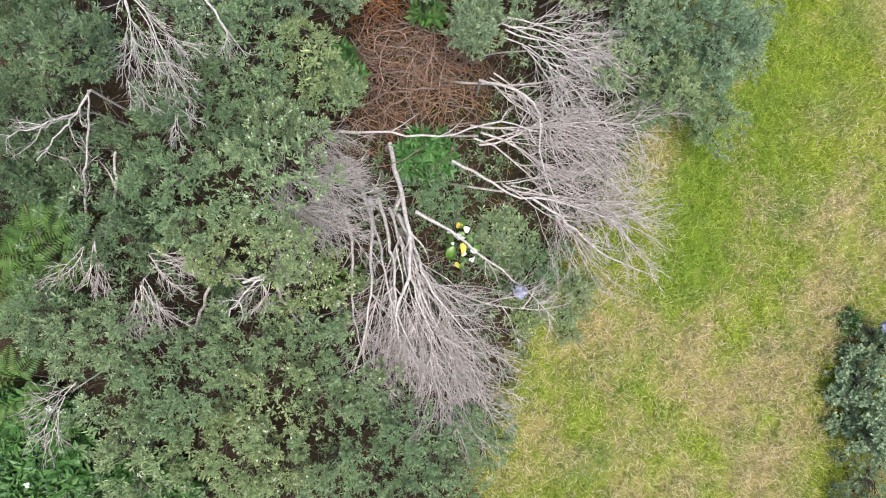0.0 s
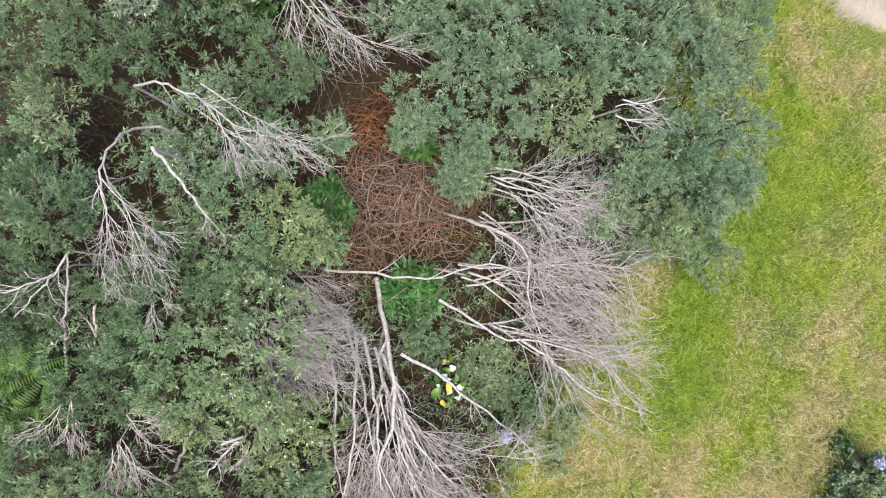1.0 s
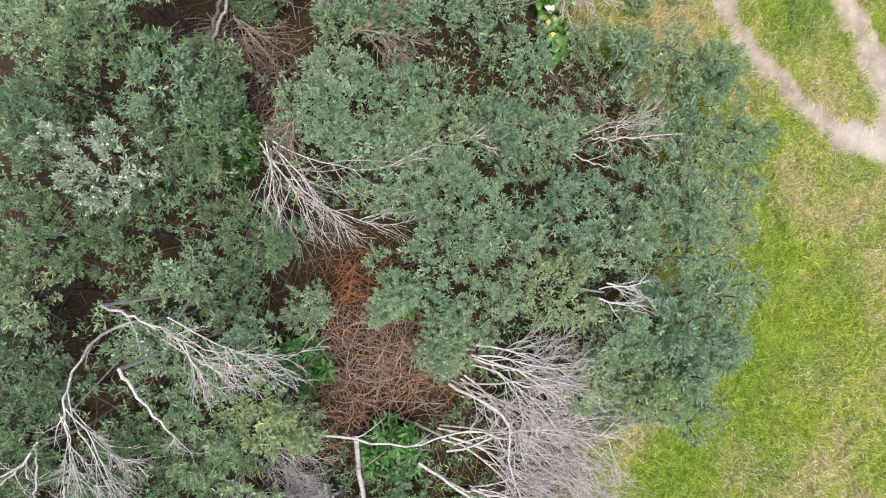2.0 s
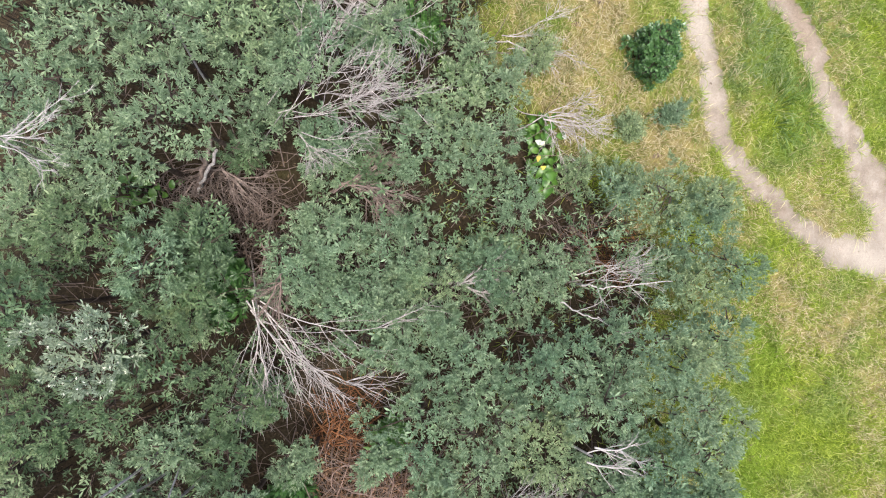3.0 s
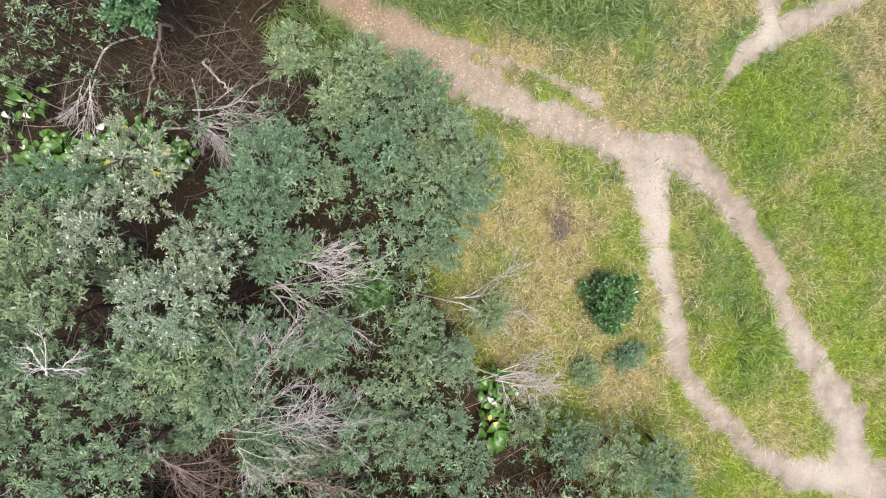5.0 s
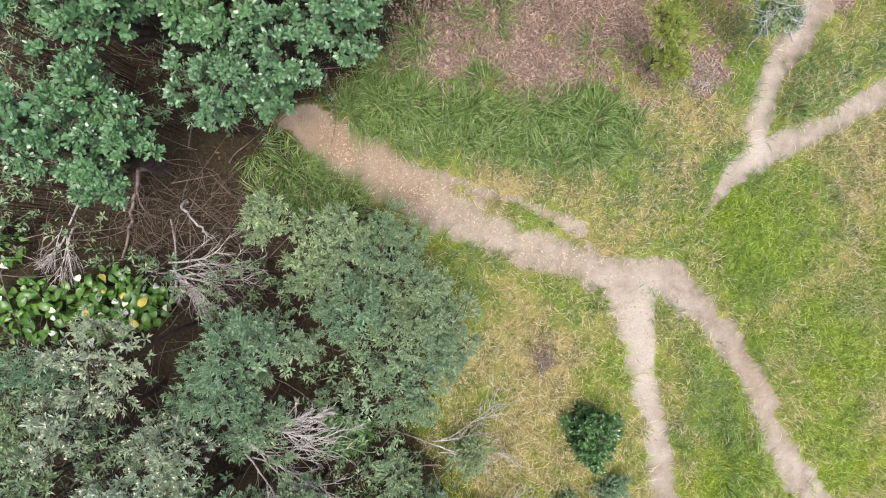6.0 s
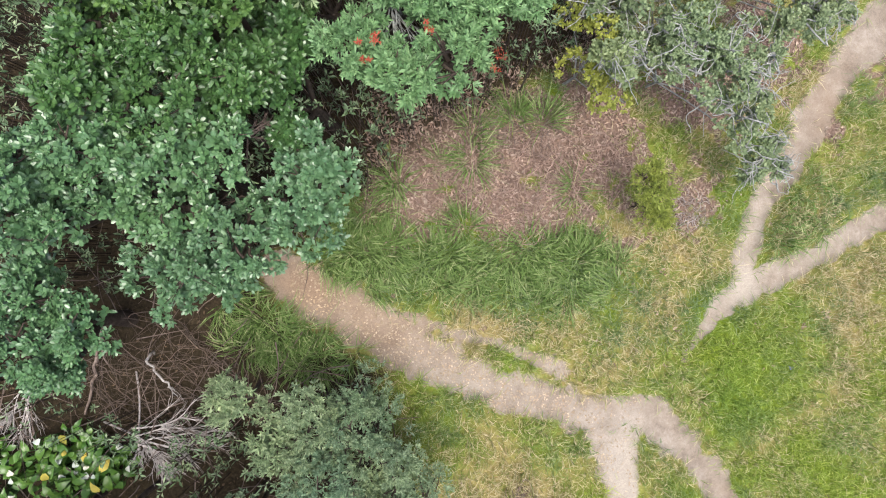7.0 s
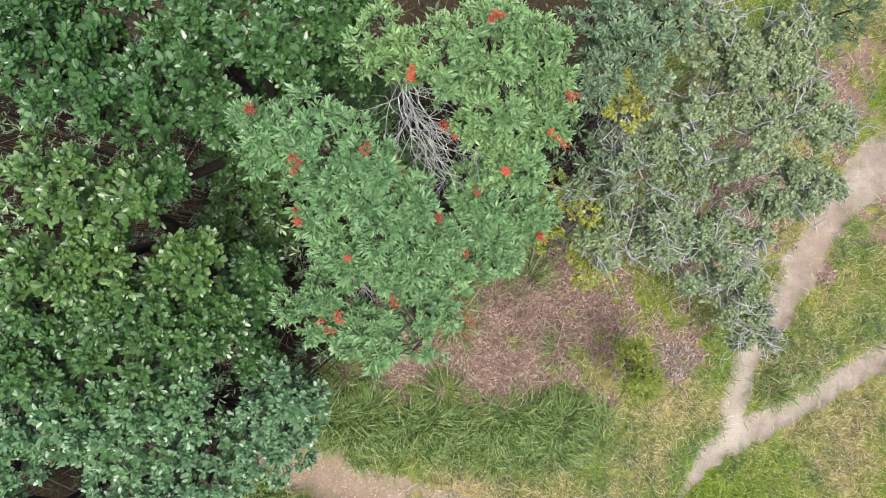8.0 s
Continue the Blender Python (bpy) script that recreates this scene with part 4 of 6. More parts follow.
def herbs(cx, cy, rx, ry, high, count, label, leaf=None, flowers=0, bloom=None, size=1.0):
    """A patch of low leafy herbs."""
    g = np.array([cx, cy, float(ground_z(cx, cy))])
    thing = new("herb_patch")
    thing.location = g
    tagged(thing, label, "herbs", kind="stuff")
    a, q = rng.uniform(0, 2 * np.pi, count), np.sqrt(rng.uniform(0, 1, count))
    p = np.stack([cx + rx * q * np.cos(a), cy + ry * q * np.sin(a), 0 * a], -1)
    gz = ground_z(p[:, 0], p[:, 1])
    p[:, 2] = gz + high * rng.uniform(0.35, 1, count)
    ax = unit(rng.normal(0, 0.35, (count, 3)) + np.array([0, 0, 1.0]))
    child("foliage", leaves_mesh("foliage", dress(p, ax, "herb", size) - g, leaf or LEAF_HERB), thing, kind="stuff")
    root = np.stack([p[:, 0], p[:, 1], gz - 0.02], -1)
    lines = np.stack([root, (root + p) / 2 + rng.normal(0, 0.015, p.shape), p + ax * 0.05 * size], 1)
    child("stem_mass", tube_mesh("stem_mass", lines - g, np.repeat(np.array([[0.006, 0.005, 0.003]]), count, 0), leaf or LEAF_HERB, 3), thing, kind="stuff")
    if flowers:
        i = rng.choice(count, flowers, replace=False)
        child("flower_scatter", leaves_mesh("flower_scatter", dress(p[i] + ax[i] * 0.1, ax[i], "bloom", 2.2) - g, bloom or PETAL_WHITE), thing, "small white flowers", "stuff")
    return thing


def scatter(name, label, category, x, y, length, width, mat, lift=0.012, tilt=0.35):
    """Small fallen pieces lying on the ground."""
    n = len(x)
    a = rng.uniform(0, 2 * np.pi, n)
    d = np.stack([np.cos(a), np.sin(a), rng.normal(0, tilt, n)], -1) * (length * rng.uniform(0.5, 1.3, n))[:, None] / 2
    s = np.stack([-np.sin(a), np.cos(a), rng.normal(0, tilt, n)], -1) * (width * rng.uniform(0.6, 1.3, n))[:, None] / 2
    c = np.stack([x, y, ground_z(x, y) + lift * rng.uniform(0.6, 2.0, n)], -1)
    return tagged(new(name, leaves_mesh(name, np.stack([c - d, c + s, c + d, c - s], 1), mat)), label, category, kind="stuff")



def undergrowth():
    """The tangle under the scrub: fallen and standing thin twigs, and low leaves, most darkened as if shaded."""
    n = 3000
    x, y = rng.uniform(-5.2, 3.6, n), rng.uniform(-4.0, 17.5, n)
    ok = (cover(x, y)[3] > 0.6) & ~((x > -0.3) & (y > 12.2) & (y < 14.2))
    x, y = x[ok], y[ok]
    n = len(x)
    high = rng.uniform(0.02, 0.9, n) ** 1.3
    a, ln = rng.uniform(0, 6.28, n), rng.uniform(0.3, 1.1, n)
    f = np.linspace(-0.5, 0.5, 5)
    ang = a[:, None] + rng.normal(0, 0.5, n)[:, None] * f[None]
    step = np.stack([np.cos(ang), np.sin(ang), np.repeat(rng.normal(0, 0.3, n)[:, None], 5, 1)], -1) * (ln / 4)[:, None, None]
    lines = np.stack([x, y, ground_z(x, y) + high], -1)[:, None] + step.cumsum(1) - step.sum(1, keepdims=True) / 2
    lines[:, :, 2] = np.maximum(lines[:, :, 2], ground_z(lines[:, :, 0], lines[:, :, 1]) + 0.01)
    rad = rng.uniform(0.003, 0.011, n)[:, None] * np.linspace(1, 0.45, 5)[None]
    half = n // 2
    tagged(new("undergrowth_twigs", tube_mesh("undergrowth_twigs", lines[:half], rad[:half], DEAD_BROWN, 3)), "tangled brown twigs under the scrub", "brushwood", kind="stuff")
    tagged(new("undergrowth_twigs", tube_mesh("undergrowth_twigs", lines[half:], rad[half:], DEAD_DARK, 3)), "tangled dark twigs under the scrub", "brushwood", kind="stuff")
    n = 19000
    x, y = rng.uniform(-5.2, 3.8, n), rng.uniform(-4.0, 18.0, n)
    # only in the gaps that the bushes leave
    bushes = np.array(CANOPY)
    open_ = np.min(np.hypot(x[:, None] - bushes[:, 0], y[:, None] - bushes[:, 1]) / bushes[:, 2], axis=1) > 0.7
    open_ &= x > -4.8 + 0.45 * wave(x, y, 2.3, 62)
    x, y = x[open_], y[open_]
    n = len(x)
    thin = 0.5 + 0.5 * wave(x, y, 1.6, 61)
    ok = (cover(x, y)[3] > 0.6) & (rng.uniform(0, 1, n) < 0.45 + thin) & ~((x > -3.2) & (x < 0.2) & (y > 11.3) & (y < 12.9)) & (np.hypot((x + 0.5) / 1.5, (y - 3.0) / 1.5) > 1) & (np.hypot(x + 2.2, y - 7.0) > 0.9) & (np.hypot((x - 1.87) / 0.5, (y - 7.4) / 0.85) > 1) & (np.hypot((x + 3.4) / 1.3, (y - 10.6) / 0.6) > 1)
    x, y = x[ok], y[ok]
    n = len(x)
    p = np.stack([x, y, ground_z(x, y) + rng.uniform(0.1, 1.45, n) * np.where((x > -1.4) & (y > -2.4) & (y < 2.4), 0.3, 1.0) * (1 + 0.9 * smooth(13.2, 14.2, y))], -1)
    ax = unit(rng.normal(0, 0.5, (n, 3)) + np.array([0, 0, 1.0]))
    third = n // 3
    # LEAF_SHADE carries the dimness of the gaps in its colour; LEAF_GREY doesn't
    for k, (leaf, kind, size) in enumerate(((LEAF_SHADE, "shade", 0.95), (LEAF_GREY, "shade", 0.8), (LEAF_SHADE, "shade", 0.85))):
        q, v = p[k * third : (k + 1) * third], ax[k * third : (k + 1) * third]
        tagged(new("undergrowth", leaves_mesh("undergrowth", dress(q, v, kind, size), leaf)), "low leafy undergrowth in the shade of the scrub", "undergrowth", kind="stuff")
    roots = np.stack([x, y, ground_z(x, y) - 0.02], -1)
    tagged(new("undergrowth_stems", tube_mesh("undergrowth_stems", np.stack([roots, p], 1), np.repeat(np.array([[0.007, 0.003]]), n, 0), BARK, 3)), "thin stems of the undergrowth", "undergrowth", kind="stuff")


lawn()


def blue_flower(x, y, top):
    """A ball-shaped blue flower head on a tall stalk."""
    g = np.array([x, y, float(ground_z(x, y))])
    thing = new("blue_flower")
    thing.location = g
    tagged(thing, "pale blue ball-shaped flower on a tall stalk", "flower")
    ln = smoothed([g - np.array([0, 0, 0.03]), g * 0.5 + np.array([x, y, top]) * 0.5 + rng.normal(0, 0.02, 3), np.array([x, y, top - 0.06])], 8)
    child("stalk", tube_mesh("stalk", ln[None] - g, np.linspace(0.01, 0.007, 8)[None], LEAF_HERB, 5), thing)
    d = unit(rng.normal(0, 1, (70, 3)))
    child("head", leaves_mesh("head", dress(np.array([x, y, top - 0.06]) + d * 0.05 - g, d, "bloom", 2.0), PETAL_BLUE), thing)
    a = rng.uniform(0, 6.28, 12)
    ax = unit(np.stack([np.cos(a), np.sin(a), 0.8 + 0 * a], -1))
    child("foliage", leaves_mesh("foliage", dress(np.repeat([[0, 0, 0.02]], 12, 0), ax, "herb", 1.6), LEAF_HERB), thing)
    return thing


def scrap(x, y):
    """A small crumpled blue wrapper."""
    a = np.linspace(0, 2 * np.pi, 9)[:-1]
    r = 0.035 + 0.014 * np.sin(3 * a + 1)
    ring = np.stack([r * np.cos(a), 0.7 * r * np.sin(a), 0.012 * np.sin(2 * a)], -1)
    verts = np.vstack([ring, ring * np.array([0.55, 0.55, 1]) + np.array([0, 0, 0.02])])
    i = np.arange(8)
    j = (i + 1) % 8
    me = mesh_of("blue_wrapper", verts, np.vstack([np.stack([i, j, j + 8, i + 8], -1), [[8, 9, 10, 11], [11, 12, 15, 8], [12, 13, 14, 15]]]), PETAL_BLUE)
    ob = tagged(new("blue_wrapper", me), "small crumpled blue wrapper lying in green grass", "litter")
    ob.location = (x, y, float(ground_z(x, y)) + 0.06)
    return ob


# ==== things, from the start of the flight to its end ====
# scrub round the fallen branches
scrub(-4.08, 2.19, 4.10, 0.62, 4)
scrub(-4.95, -0.78, 3.10, 0.60)
scrub(-2.70, 1.58, 4.20, 0.64, 4)
scrub(-2.78, 0.68, 4.00, 0.65)
scrub(-1.78, 0.89, 4.20, 0.69, 3)
scrub(-2.10, 2.19, 4.10, 0.64)
scrub(-1.46, 2.16, 3.80, 0.55)
scrub(-1.28, 1.95, 3.20, 0.40)
scrub(0.44, 2.93, 2.70, 0.42)
scrub(-0.06, 0.76, 2.00, 0.42, 2)
scrub(1.51, -0.29, 1.50, 0.57, 2)
scrub(1.87, -1.06, 1.10, 0.38, 2)
scrub(2.02, -0.55, 1.20, 0.38, 2)
scrub(1.25, -0.96, 1.30, 0.37, 2)
scrub(-3.89, 0.09, 3.20, 0.53, 4)
scrub(-1.56, -0.39, 2.80, 0.59, 3)
scrub(-4.43, -0.95, 3.30, 0.59)
scrub(-3.73, -0.94, 3.40, 0.58)
scrub(-3.08, -1.59, 3.40, 0.78)
scrub(-4.08, -1.98, 3.10, 0.67, 3)
scrub(-2.37, -1.03, 3.20, 0.63)
scrub(-2.04, -1.83, 3.20, 0.76, 3)
scrub(-1.45, -1.23, 2.80, 0.56)
scrub(-1.16, -2.38, 2.90, 0.83)
scrub(-0.20, -2.37, 2.70, 0.78)
scrub(0.54, -2.47, 2.10, 0.57)
scrub(-2.70, -2.55, 3.00, 0.75)
scrub(-3.49, -2.55, 3.20, 0.66)
scrub(-1.50, -3.14, 2.90, 0.83)
scrub(-0.13, -3.26, 2.60, 0.86)
scrub(-2.76, 0.03, 3.40, 0.52)
scrub(-1.94, 0.09, 3.60, 0.57, 3)
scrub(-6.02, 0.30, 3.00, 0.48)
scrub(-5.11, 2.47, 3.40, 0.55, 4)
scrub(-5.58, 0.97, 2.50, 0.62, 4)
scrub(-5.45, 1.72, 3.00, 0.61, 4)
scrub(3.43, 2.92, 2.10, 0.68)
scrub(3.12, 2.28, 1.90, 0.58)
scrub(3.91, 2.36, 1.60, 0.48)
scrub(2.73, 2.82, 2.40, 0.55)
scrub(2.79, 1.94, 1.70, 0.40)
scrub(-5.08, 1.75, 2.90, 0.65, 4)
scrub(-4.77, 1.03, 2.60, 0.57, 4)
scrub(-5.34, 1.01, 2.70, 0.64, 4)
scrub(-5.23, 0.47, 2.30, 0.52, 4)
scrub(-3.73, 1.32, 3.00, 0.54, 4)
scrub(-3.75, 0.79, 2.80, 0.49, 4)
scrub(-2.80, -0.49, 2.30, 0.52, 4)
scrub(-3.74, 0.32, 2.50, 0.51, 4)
# scrub beside the meadow
scrub(-0.95, -1.75, 2.60, 0.5, 3)
scrub(-2.1, -2.6, 2.90, 0.55, 3)
scrub(-2.62, 2.75, 3.50, 0.52, 3)
scrub(-2.41, 1.31, 3.00, 0.5)
scrub(-4.75, 3.20, 3.20, 0.5, 4)
scrub(-5.05, 2.85, 3.00, 0.5, 4)
scrub(-1.88, 1.72, 2.90, 0.42, 3)
scrub(-4.35, 7.40, 3.50, 0.5)
scrub(-4.30, 6.70, 3.40, 0.5)
scrub(-2.60, 9.10, 3.30, 0.48)
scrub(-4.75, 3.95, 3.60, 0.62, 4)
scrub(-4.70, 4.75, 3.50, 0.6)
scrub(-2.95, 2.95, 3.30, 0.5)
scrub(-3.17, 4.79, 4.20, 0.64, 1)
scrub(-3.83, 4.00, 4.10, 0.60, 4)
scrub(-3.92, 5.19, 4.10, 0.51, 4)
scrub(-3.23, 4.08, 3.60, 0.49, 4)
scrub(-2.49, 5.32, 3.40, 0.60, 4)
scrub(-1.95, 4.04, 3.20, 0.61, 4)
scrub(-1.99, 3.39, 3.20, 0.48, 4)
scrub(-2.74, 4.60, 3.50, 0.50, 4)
scrub(-1.68, 4.03, 2.70, 0.41)
scrub(-1.70, 2.91, 3.70, 0.45)
scrub(-1.24, 5.60, 2.90, 0.54)
scrub(-0.90, 6.02, 2.80, 0.51)
scrub(-0.15, 5.80, 2.70, 0.76)
scrub(0.08, 5.02, 2.80, 0.71)
scrub(-0.68, 5.28, 2.80, 0.48)
scrub(0.25, 3.78, 3.10, 0.72)
scrub(0.76, 4.62, 2.90, 0.70)
scrub(1.11, 3.95, 3.00, 0.66)
scrub(0.88, 3.28, 2.80, 0.54)
scrub(1.76, 4.50, 3.00, 0.69)
scrub(1.80, 3.64, 2.90, 0.64)
scrub(2.40, 4.24, 3.10, 0.65)
scrub(3.01, 4.77, 2.80, 0.65)
scrub(3.54, 4.76, 2.50, 0.49)
scrub(3.55, 4.11, 2.70, 0.52)
scrub(3.26, 3.14, 2.80, 0.75)
scrub(2.51, 3.12, 2.80, 0.61)
scrub(3.14, 2.20, 2.40, 0.54)
scrub(2.31, 2.41, 2.60, 0.42)
scrub(3.82, 3.50, 2.50, 0.49)
scrub(4.07, 2.85, 2.20, 0.33)
scrub(3.68, 2.56, 2.30, 0.40)
scrub(1.59, 5.42, 2.20, 0.55)
scrub(1.09, 5.68, 2.00, 0.45)
scrub(-4.24, 3.32, 3.60, 0.49)
scrub(-4.21, 2.46, 3.50, 0.62)
scrub(0.48, 2.79, 2.70, 0.38)
scrub(-0.21, 3.38, 2.80, 0.34)
scrub(-1.20, 3.29, 2.60, 0.35)
scrub(-2.50, 3.62, 3.40, 0.38)
scrub(4.30, 4.55, 1.60, 0.47)
scrub(4.56, 3.62, 1.50, 0.47)
scrub(4.01, 1.86, 1.50, 0.47)
scrub(4.54, 2.90, 1.40, 0.40)
scrub(3.72, 2.50, 1.70, 0.46)
# scrub beside the forked path
scrub(-3.37, 8.70, 4.40, 0.54)
scrub(-2.85, 9.04, 4.40, 0.48)
scrub(-3.08, 8.06, 4.40, 0.54)
scrub(-3.60, 7.56, 4.40, 0.59)
scrub(-2.58, 8.03, 4.10, 0.51)
scrub(-2.12, 8.24, 4.00, 0.49)
scrub(-2.29, 7.24, 4.30, 0.63)
scrub(-3.04, 6.89, 4.20, 0.61)
scrub(-3.70, 6.24, 4.00, 0.57)
scrub(-1.37, 8.33, 3.40, 0.50)
scrub(-1.79, 7.88, 3.40, 0.44)
scrub(-0.35, 8.43, 3.10, 0.45)
scrub(0.51, 7.80, 2.60, 0.66)
scrub(0.05, 7.22, 2.70, 0.58)
scrub(0.88, 7.33, 2.50, 0.56)
scrub(1.22, 8.14, 2.30, 0.43)
scrub(0.70, 8.58, 2.20, 0.44)
scrub(1.38, 6.70, 1.90, 0.53)
scrub(-0.89, 6.99, 2.70, 0.48)
scrub(-1.09, 6.22, 2.60, 0.48)
scrub(-0.88, 5.52, 2.50, 0.46)
scrub(0.01, 5.82, 2.40, 0.60)
scrub(0.25, 5.30, 2.60, 0.62)
scrub(-0.26, 4.92, 2.80, 0.61)
scrub(1.17, 5.67, 2.10, 0.55)
scrub(2.00, 5.68, 2.00, 0.48)
scrub(2.98, 6.90, 1.50, 0.39)
scrub(3.47, 6.84, 1.70, 0.58)
scrub(4.07, 6.32, 1.60, 0.66)
scrub(4.74, 5.80, 1.35, 0.50)
scrub(3.57, 5.82, 1.50, 0.55)
scrub(4.13, 5.52, 1.50, 0.51)
scrub(4.21, 6.79, 1.60, 0.43)
scrub(4.31, 4.95, 1.70, 0.46)
scrub(-3.30, 6.13, 3.90, 0.58, 4)
scrub(-2.75, 5.77, 3.70, 0.54)
scrub(-2.64, 5.00, 2.90, 0.50)
scrub(-2.30, 6.10, 3.20, 0.45, 4)
scrub(-2.27, 5.74, 2.90, 0.40, 4)
scrub(1.74, 8.68, 1.50, 0.31, 2)
scrub(2.40, 7.12, 1.20, 0.37, 2)
scrub(3.22, 7.84, 0.82, 0.24, 2)
scrub(3.88, 8.12, 0.6, 0.2, 2)
scrub(2.76, 4.35, 2.40, 0.50)
# scrub below the glossy trees
scrub(0.65, 11.23, 2.70, 0.78)
scrub(-0.02, 11.04, 2.80, 0.64)
scrub(1.23, 10.60, 2.60, 0.52)
scrub(0.68, 10.35, 2.70, 0.68)
scrub(0.29, 9.60, 2.50, 0.59)
scrub(0.99, 9.79, 2.40, 0.49)
scrub(-0.83, 10.40, 4.00, 0.54)
scrub(-1.07, 9.90, 3.90, 0.52)
scrub(-0.60, 10.27, 3.10, 0.52)
scrub(-0.80, 9.41, 3.20, 0.48)
scrub(-1.60, 8.96, 4.60, 0.54, 1)
scrub(-2.11, 10.26, 4.30, 0.57, 1)
scrub(-2.80, 10.09, 4.20, 0.50)
scrub(-2.46, 9.60, 4.30, 0.46, 1)
scrub(-3.04, 9.52, 4.30, 0.49)
scrub(-1.35, 9.39, 4.20, 0.39, 1)
scrub(-3.11, 8.75, 4.40, 0.53)
scrub(-1.48, 8.61, 3.70, 0.48)
scrub(-1.03, 8.39, 3.60, 0.51)
scrub(-0.47, 8.40, 3.00, 0.49)
scrub(-1.21, 7.91, 3.70, 0.48)
scrub(-1.66, 8.27, 4.10, 0.45)
scrub(-1.77, 7.40, 2.75, 0.51)
scrub(-1.02, 7.17, 2.70, 0.44)
scrub(-2.09, 7.09, 2.30, 0.39, 4)
scrub(-0.49, 6.97, 2.50, 0.39, 4)
scrub(-4.70, 5.57, 2.60, 0.55, 4)
scrub(-2.73, 5.99, 2.40, 0.43, 4)
scrub(-0.81, 11.76, 3.00, 0.32)
scrub(-0.01, 11.64, 3.00, 0.48)
scrub(-0.34, 11.29, 2.90, 0.39)
scrub(0.54, 11.44, 2.70, 0.56)
scrub(0.96, 10.86, 2.70, 0.56)
scrub(1.32, 10.30, 2.50, 0.41)
scrub(0.21, 10.74, 2.90, 0.51)
# glossy trees
plant("broadleaf_tree", "glossy green broadleaf tree with a dense rounded crown", "tree", [(-2.13, 14.05, 5.00, 0.52), (-1.62, 14.26, 5.00, 0.43), (-2.50, 13.57, 4.60, 0.51), (-2.07, 13.68, 4.40, 0.43), (-2.18, 13.98, 5.20, 0.50)], LEAF_SHEEN, "glossy", full=25, clump=0.22, crowd=1.15, deep=0.1, tuft=0.9, flat=1.4, within=55, girth=0.11, slim=0.92)
plant("broadleaf_tree", "glossy green broadleaf tree with a dense rounded crown", "tree", [(-0.96, 14.19, 4.90, 0.50), (-0.63, 14.33, 4.80, 0.45), (-1.56, 13.84, 4.30, 0.49), (-1.07, 13.78, 4.20, 0.44), (-1.34, 14.22, 4.90, 0.39)], LEAF_SHEEN, "glossy", full=25, clump=0.22, crowd=1.15, deep=0.1, tuft=0.9, flat=1.4, within=55, girth=0.11, slim=0.92)
plant("broadleaf_tree", "glossy blue-green broadleaf tree beside the sandy path", "tree", [(-1.24, 13.19, 3.80, 0.53), (-0.58, 13.63, 4.00, 0.54), (0.01, 13.83, 4.00, 0.51), (0.33, 14.12, 4.00, 0.38), (-0.79, 13.14, 3.40, 0.42), (0.19, 14.27, 4.20, 0.39)], LEAF_BLUE, "glossy", base=(-1.23, 13.88),  full=25, clump=0.22, crowd=1.15, deep=0.1, tuft=0.9, flat=1.4, within=55, girth=0.1, slim=1.0)
plant("broadleaf_tree", "glossy green broadleaf tree with a dense rounded crown", "tree", [(-2.61, 12.37, 4.10, 0.55), (-2.18, 12.57, 3.90, 0.44), (-2.47, 12.98, 4.10, 0.45), (-2.49, 12.04, 3.50, 0.38), (-2.94, 12.56, 4.40, 0.53)], LEAF_SHEEN, "glossy", full=25, clump=0.22, crowd=1.15, deep=0.1, tuft=0.9, flat=1.4, within=55, girth=0.1, slim=0.92)
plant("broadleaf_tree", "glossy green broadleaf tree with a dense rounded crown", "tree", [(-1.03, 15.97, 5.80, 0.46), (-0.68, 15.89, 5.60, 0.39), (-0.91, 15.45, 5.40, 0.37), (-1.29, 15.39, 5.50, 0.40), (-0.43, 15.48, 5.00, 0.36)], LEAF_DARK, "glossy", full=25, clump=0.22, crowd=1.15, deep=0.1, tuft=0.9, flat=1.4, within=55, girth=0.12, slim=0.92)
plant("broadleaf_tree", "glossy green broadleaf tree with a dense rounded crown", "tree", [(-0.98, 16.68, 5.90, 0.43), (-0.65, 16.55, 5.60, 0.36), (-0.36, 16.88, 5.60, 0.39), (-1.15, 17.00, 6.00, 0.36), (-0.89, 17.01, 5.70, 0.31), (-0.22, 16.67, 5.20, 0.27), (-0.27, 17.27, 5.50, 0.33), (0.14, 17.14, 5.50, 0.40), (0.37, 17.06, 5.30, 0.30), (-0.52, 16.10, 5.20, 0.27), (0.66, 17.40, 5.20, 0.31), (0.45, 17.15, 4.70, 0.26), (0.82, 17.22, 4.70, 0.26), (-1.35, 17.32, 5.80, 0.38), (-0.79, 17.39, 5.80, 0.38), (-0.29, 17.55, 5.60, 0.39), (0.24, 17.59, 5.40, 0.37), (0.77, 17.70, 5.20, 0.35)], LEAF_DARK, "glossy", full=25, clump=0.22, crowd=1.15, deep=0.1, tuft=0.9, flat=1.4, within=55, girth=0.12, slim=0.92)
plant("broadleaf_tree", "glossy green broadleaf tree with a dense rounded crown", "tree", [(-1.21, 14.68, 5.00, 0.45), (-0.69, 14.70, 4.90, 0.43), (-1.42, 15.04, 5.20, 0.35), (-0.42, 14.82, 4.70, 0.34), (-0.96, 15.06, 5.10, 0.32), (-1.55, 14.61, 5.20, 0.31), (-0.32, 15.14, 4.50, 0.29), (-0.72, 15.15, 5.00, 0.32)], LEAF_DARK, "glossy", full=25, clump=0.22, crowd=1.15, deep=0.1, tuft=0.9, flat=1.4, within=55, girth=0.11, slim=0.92)
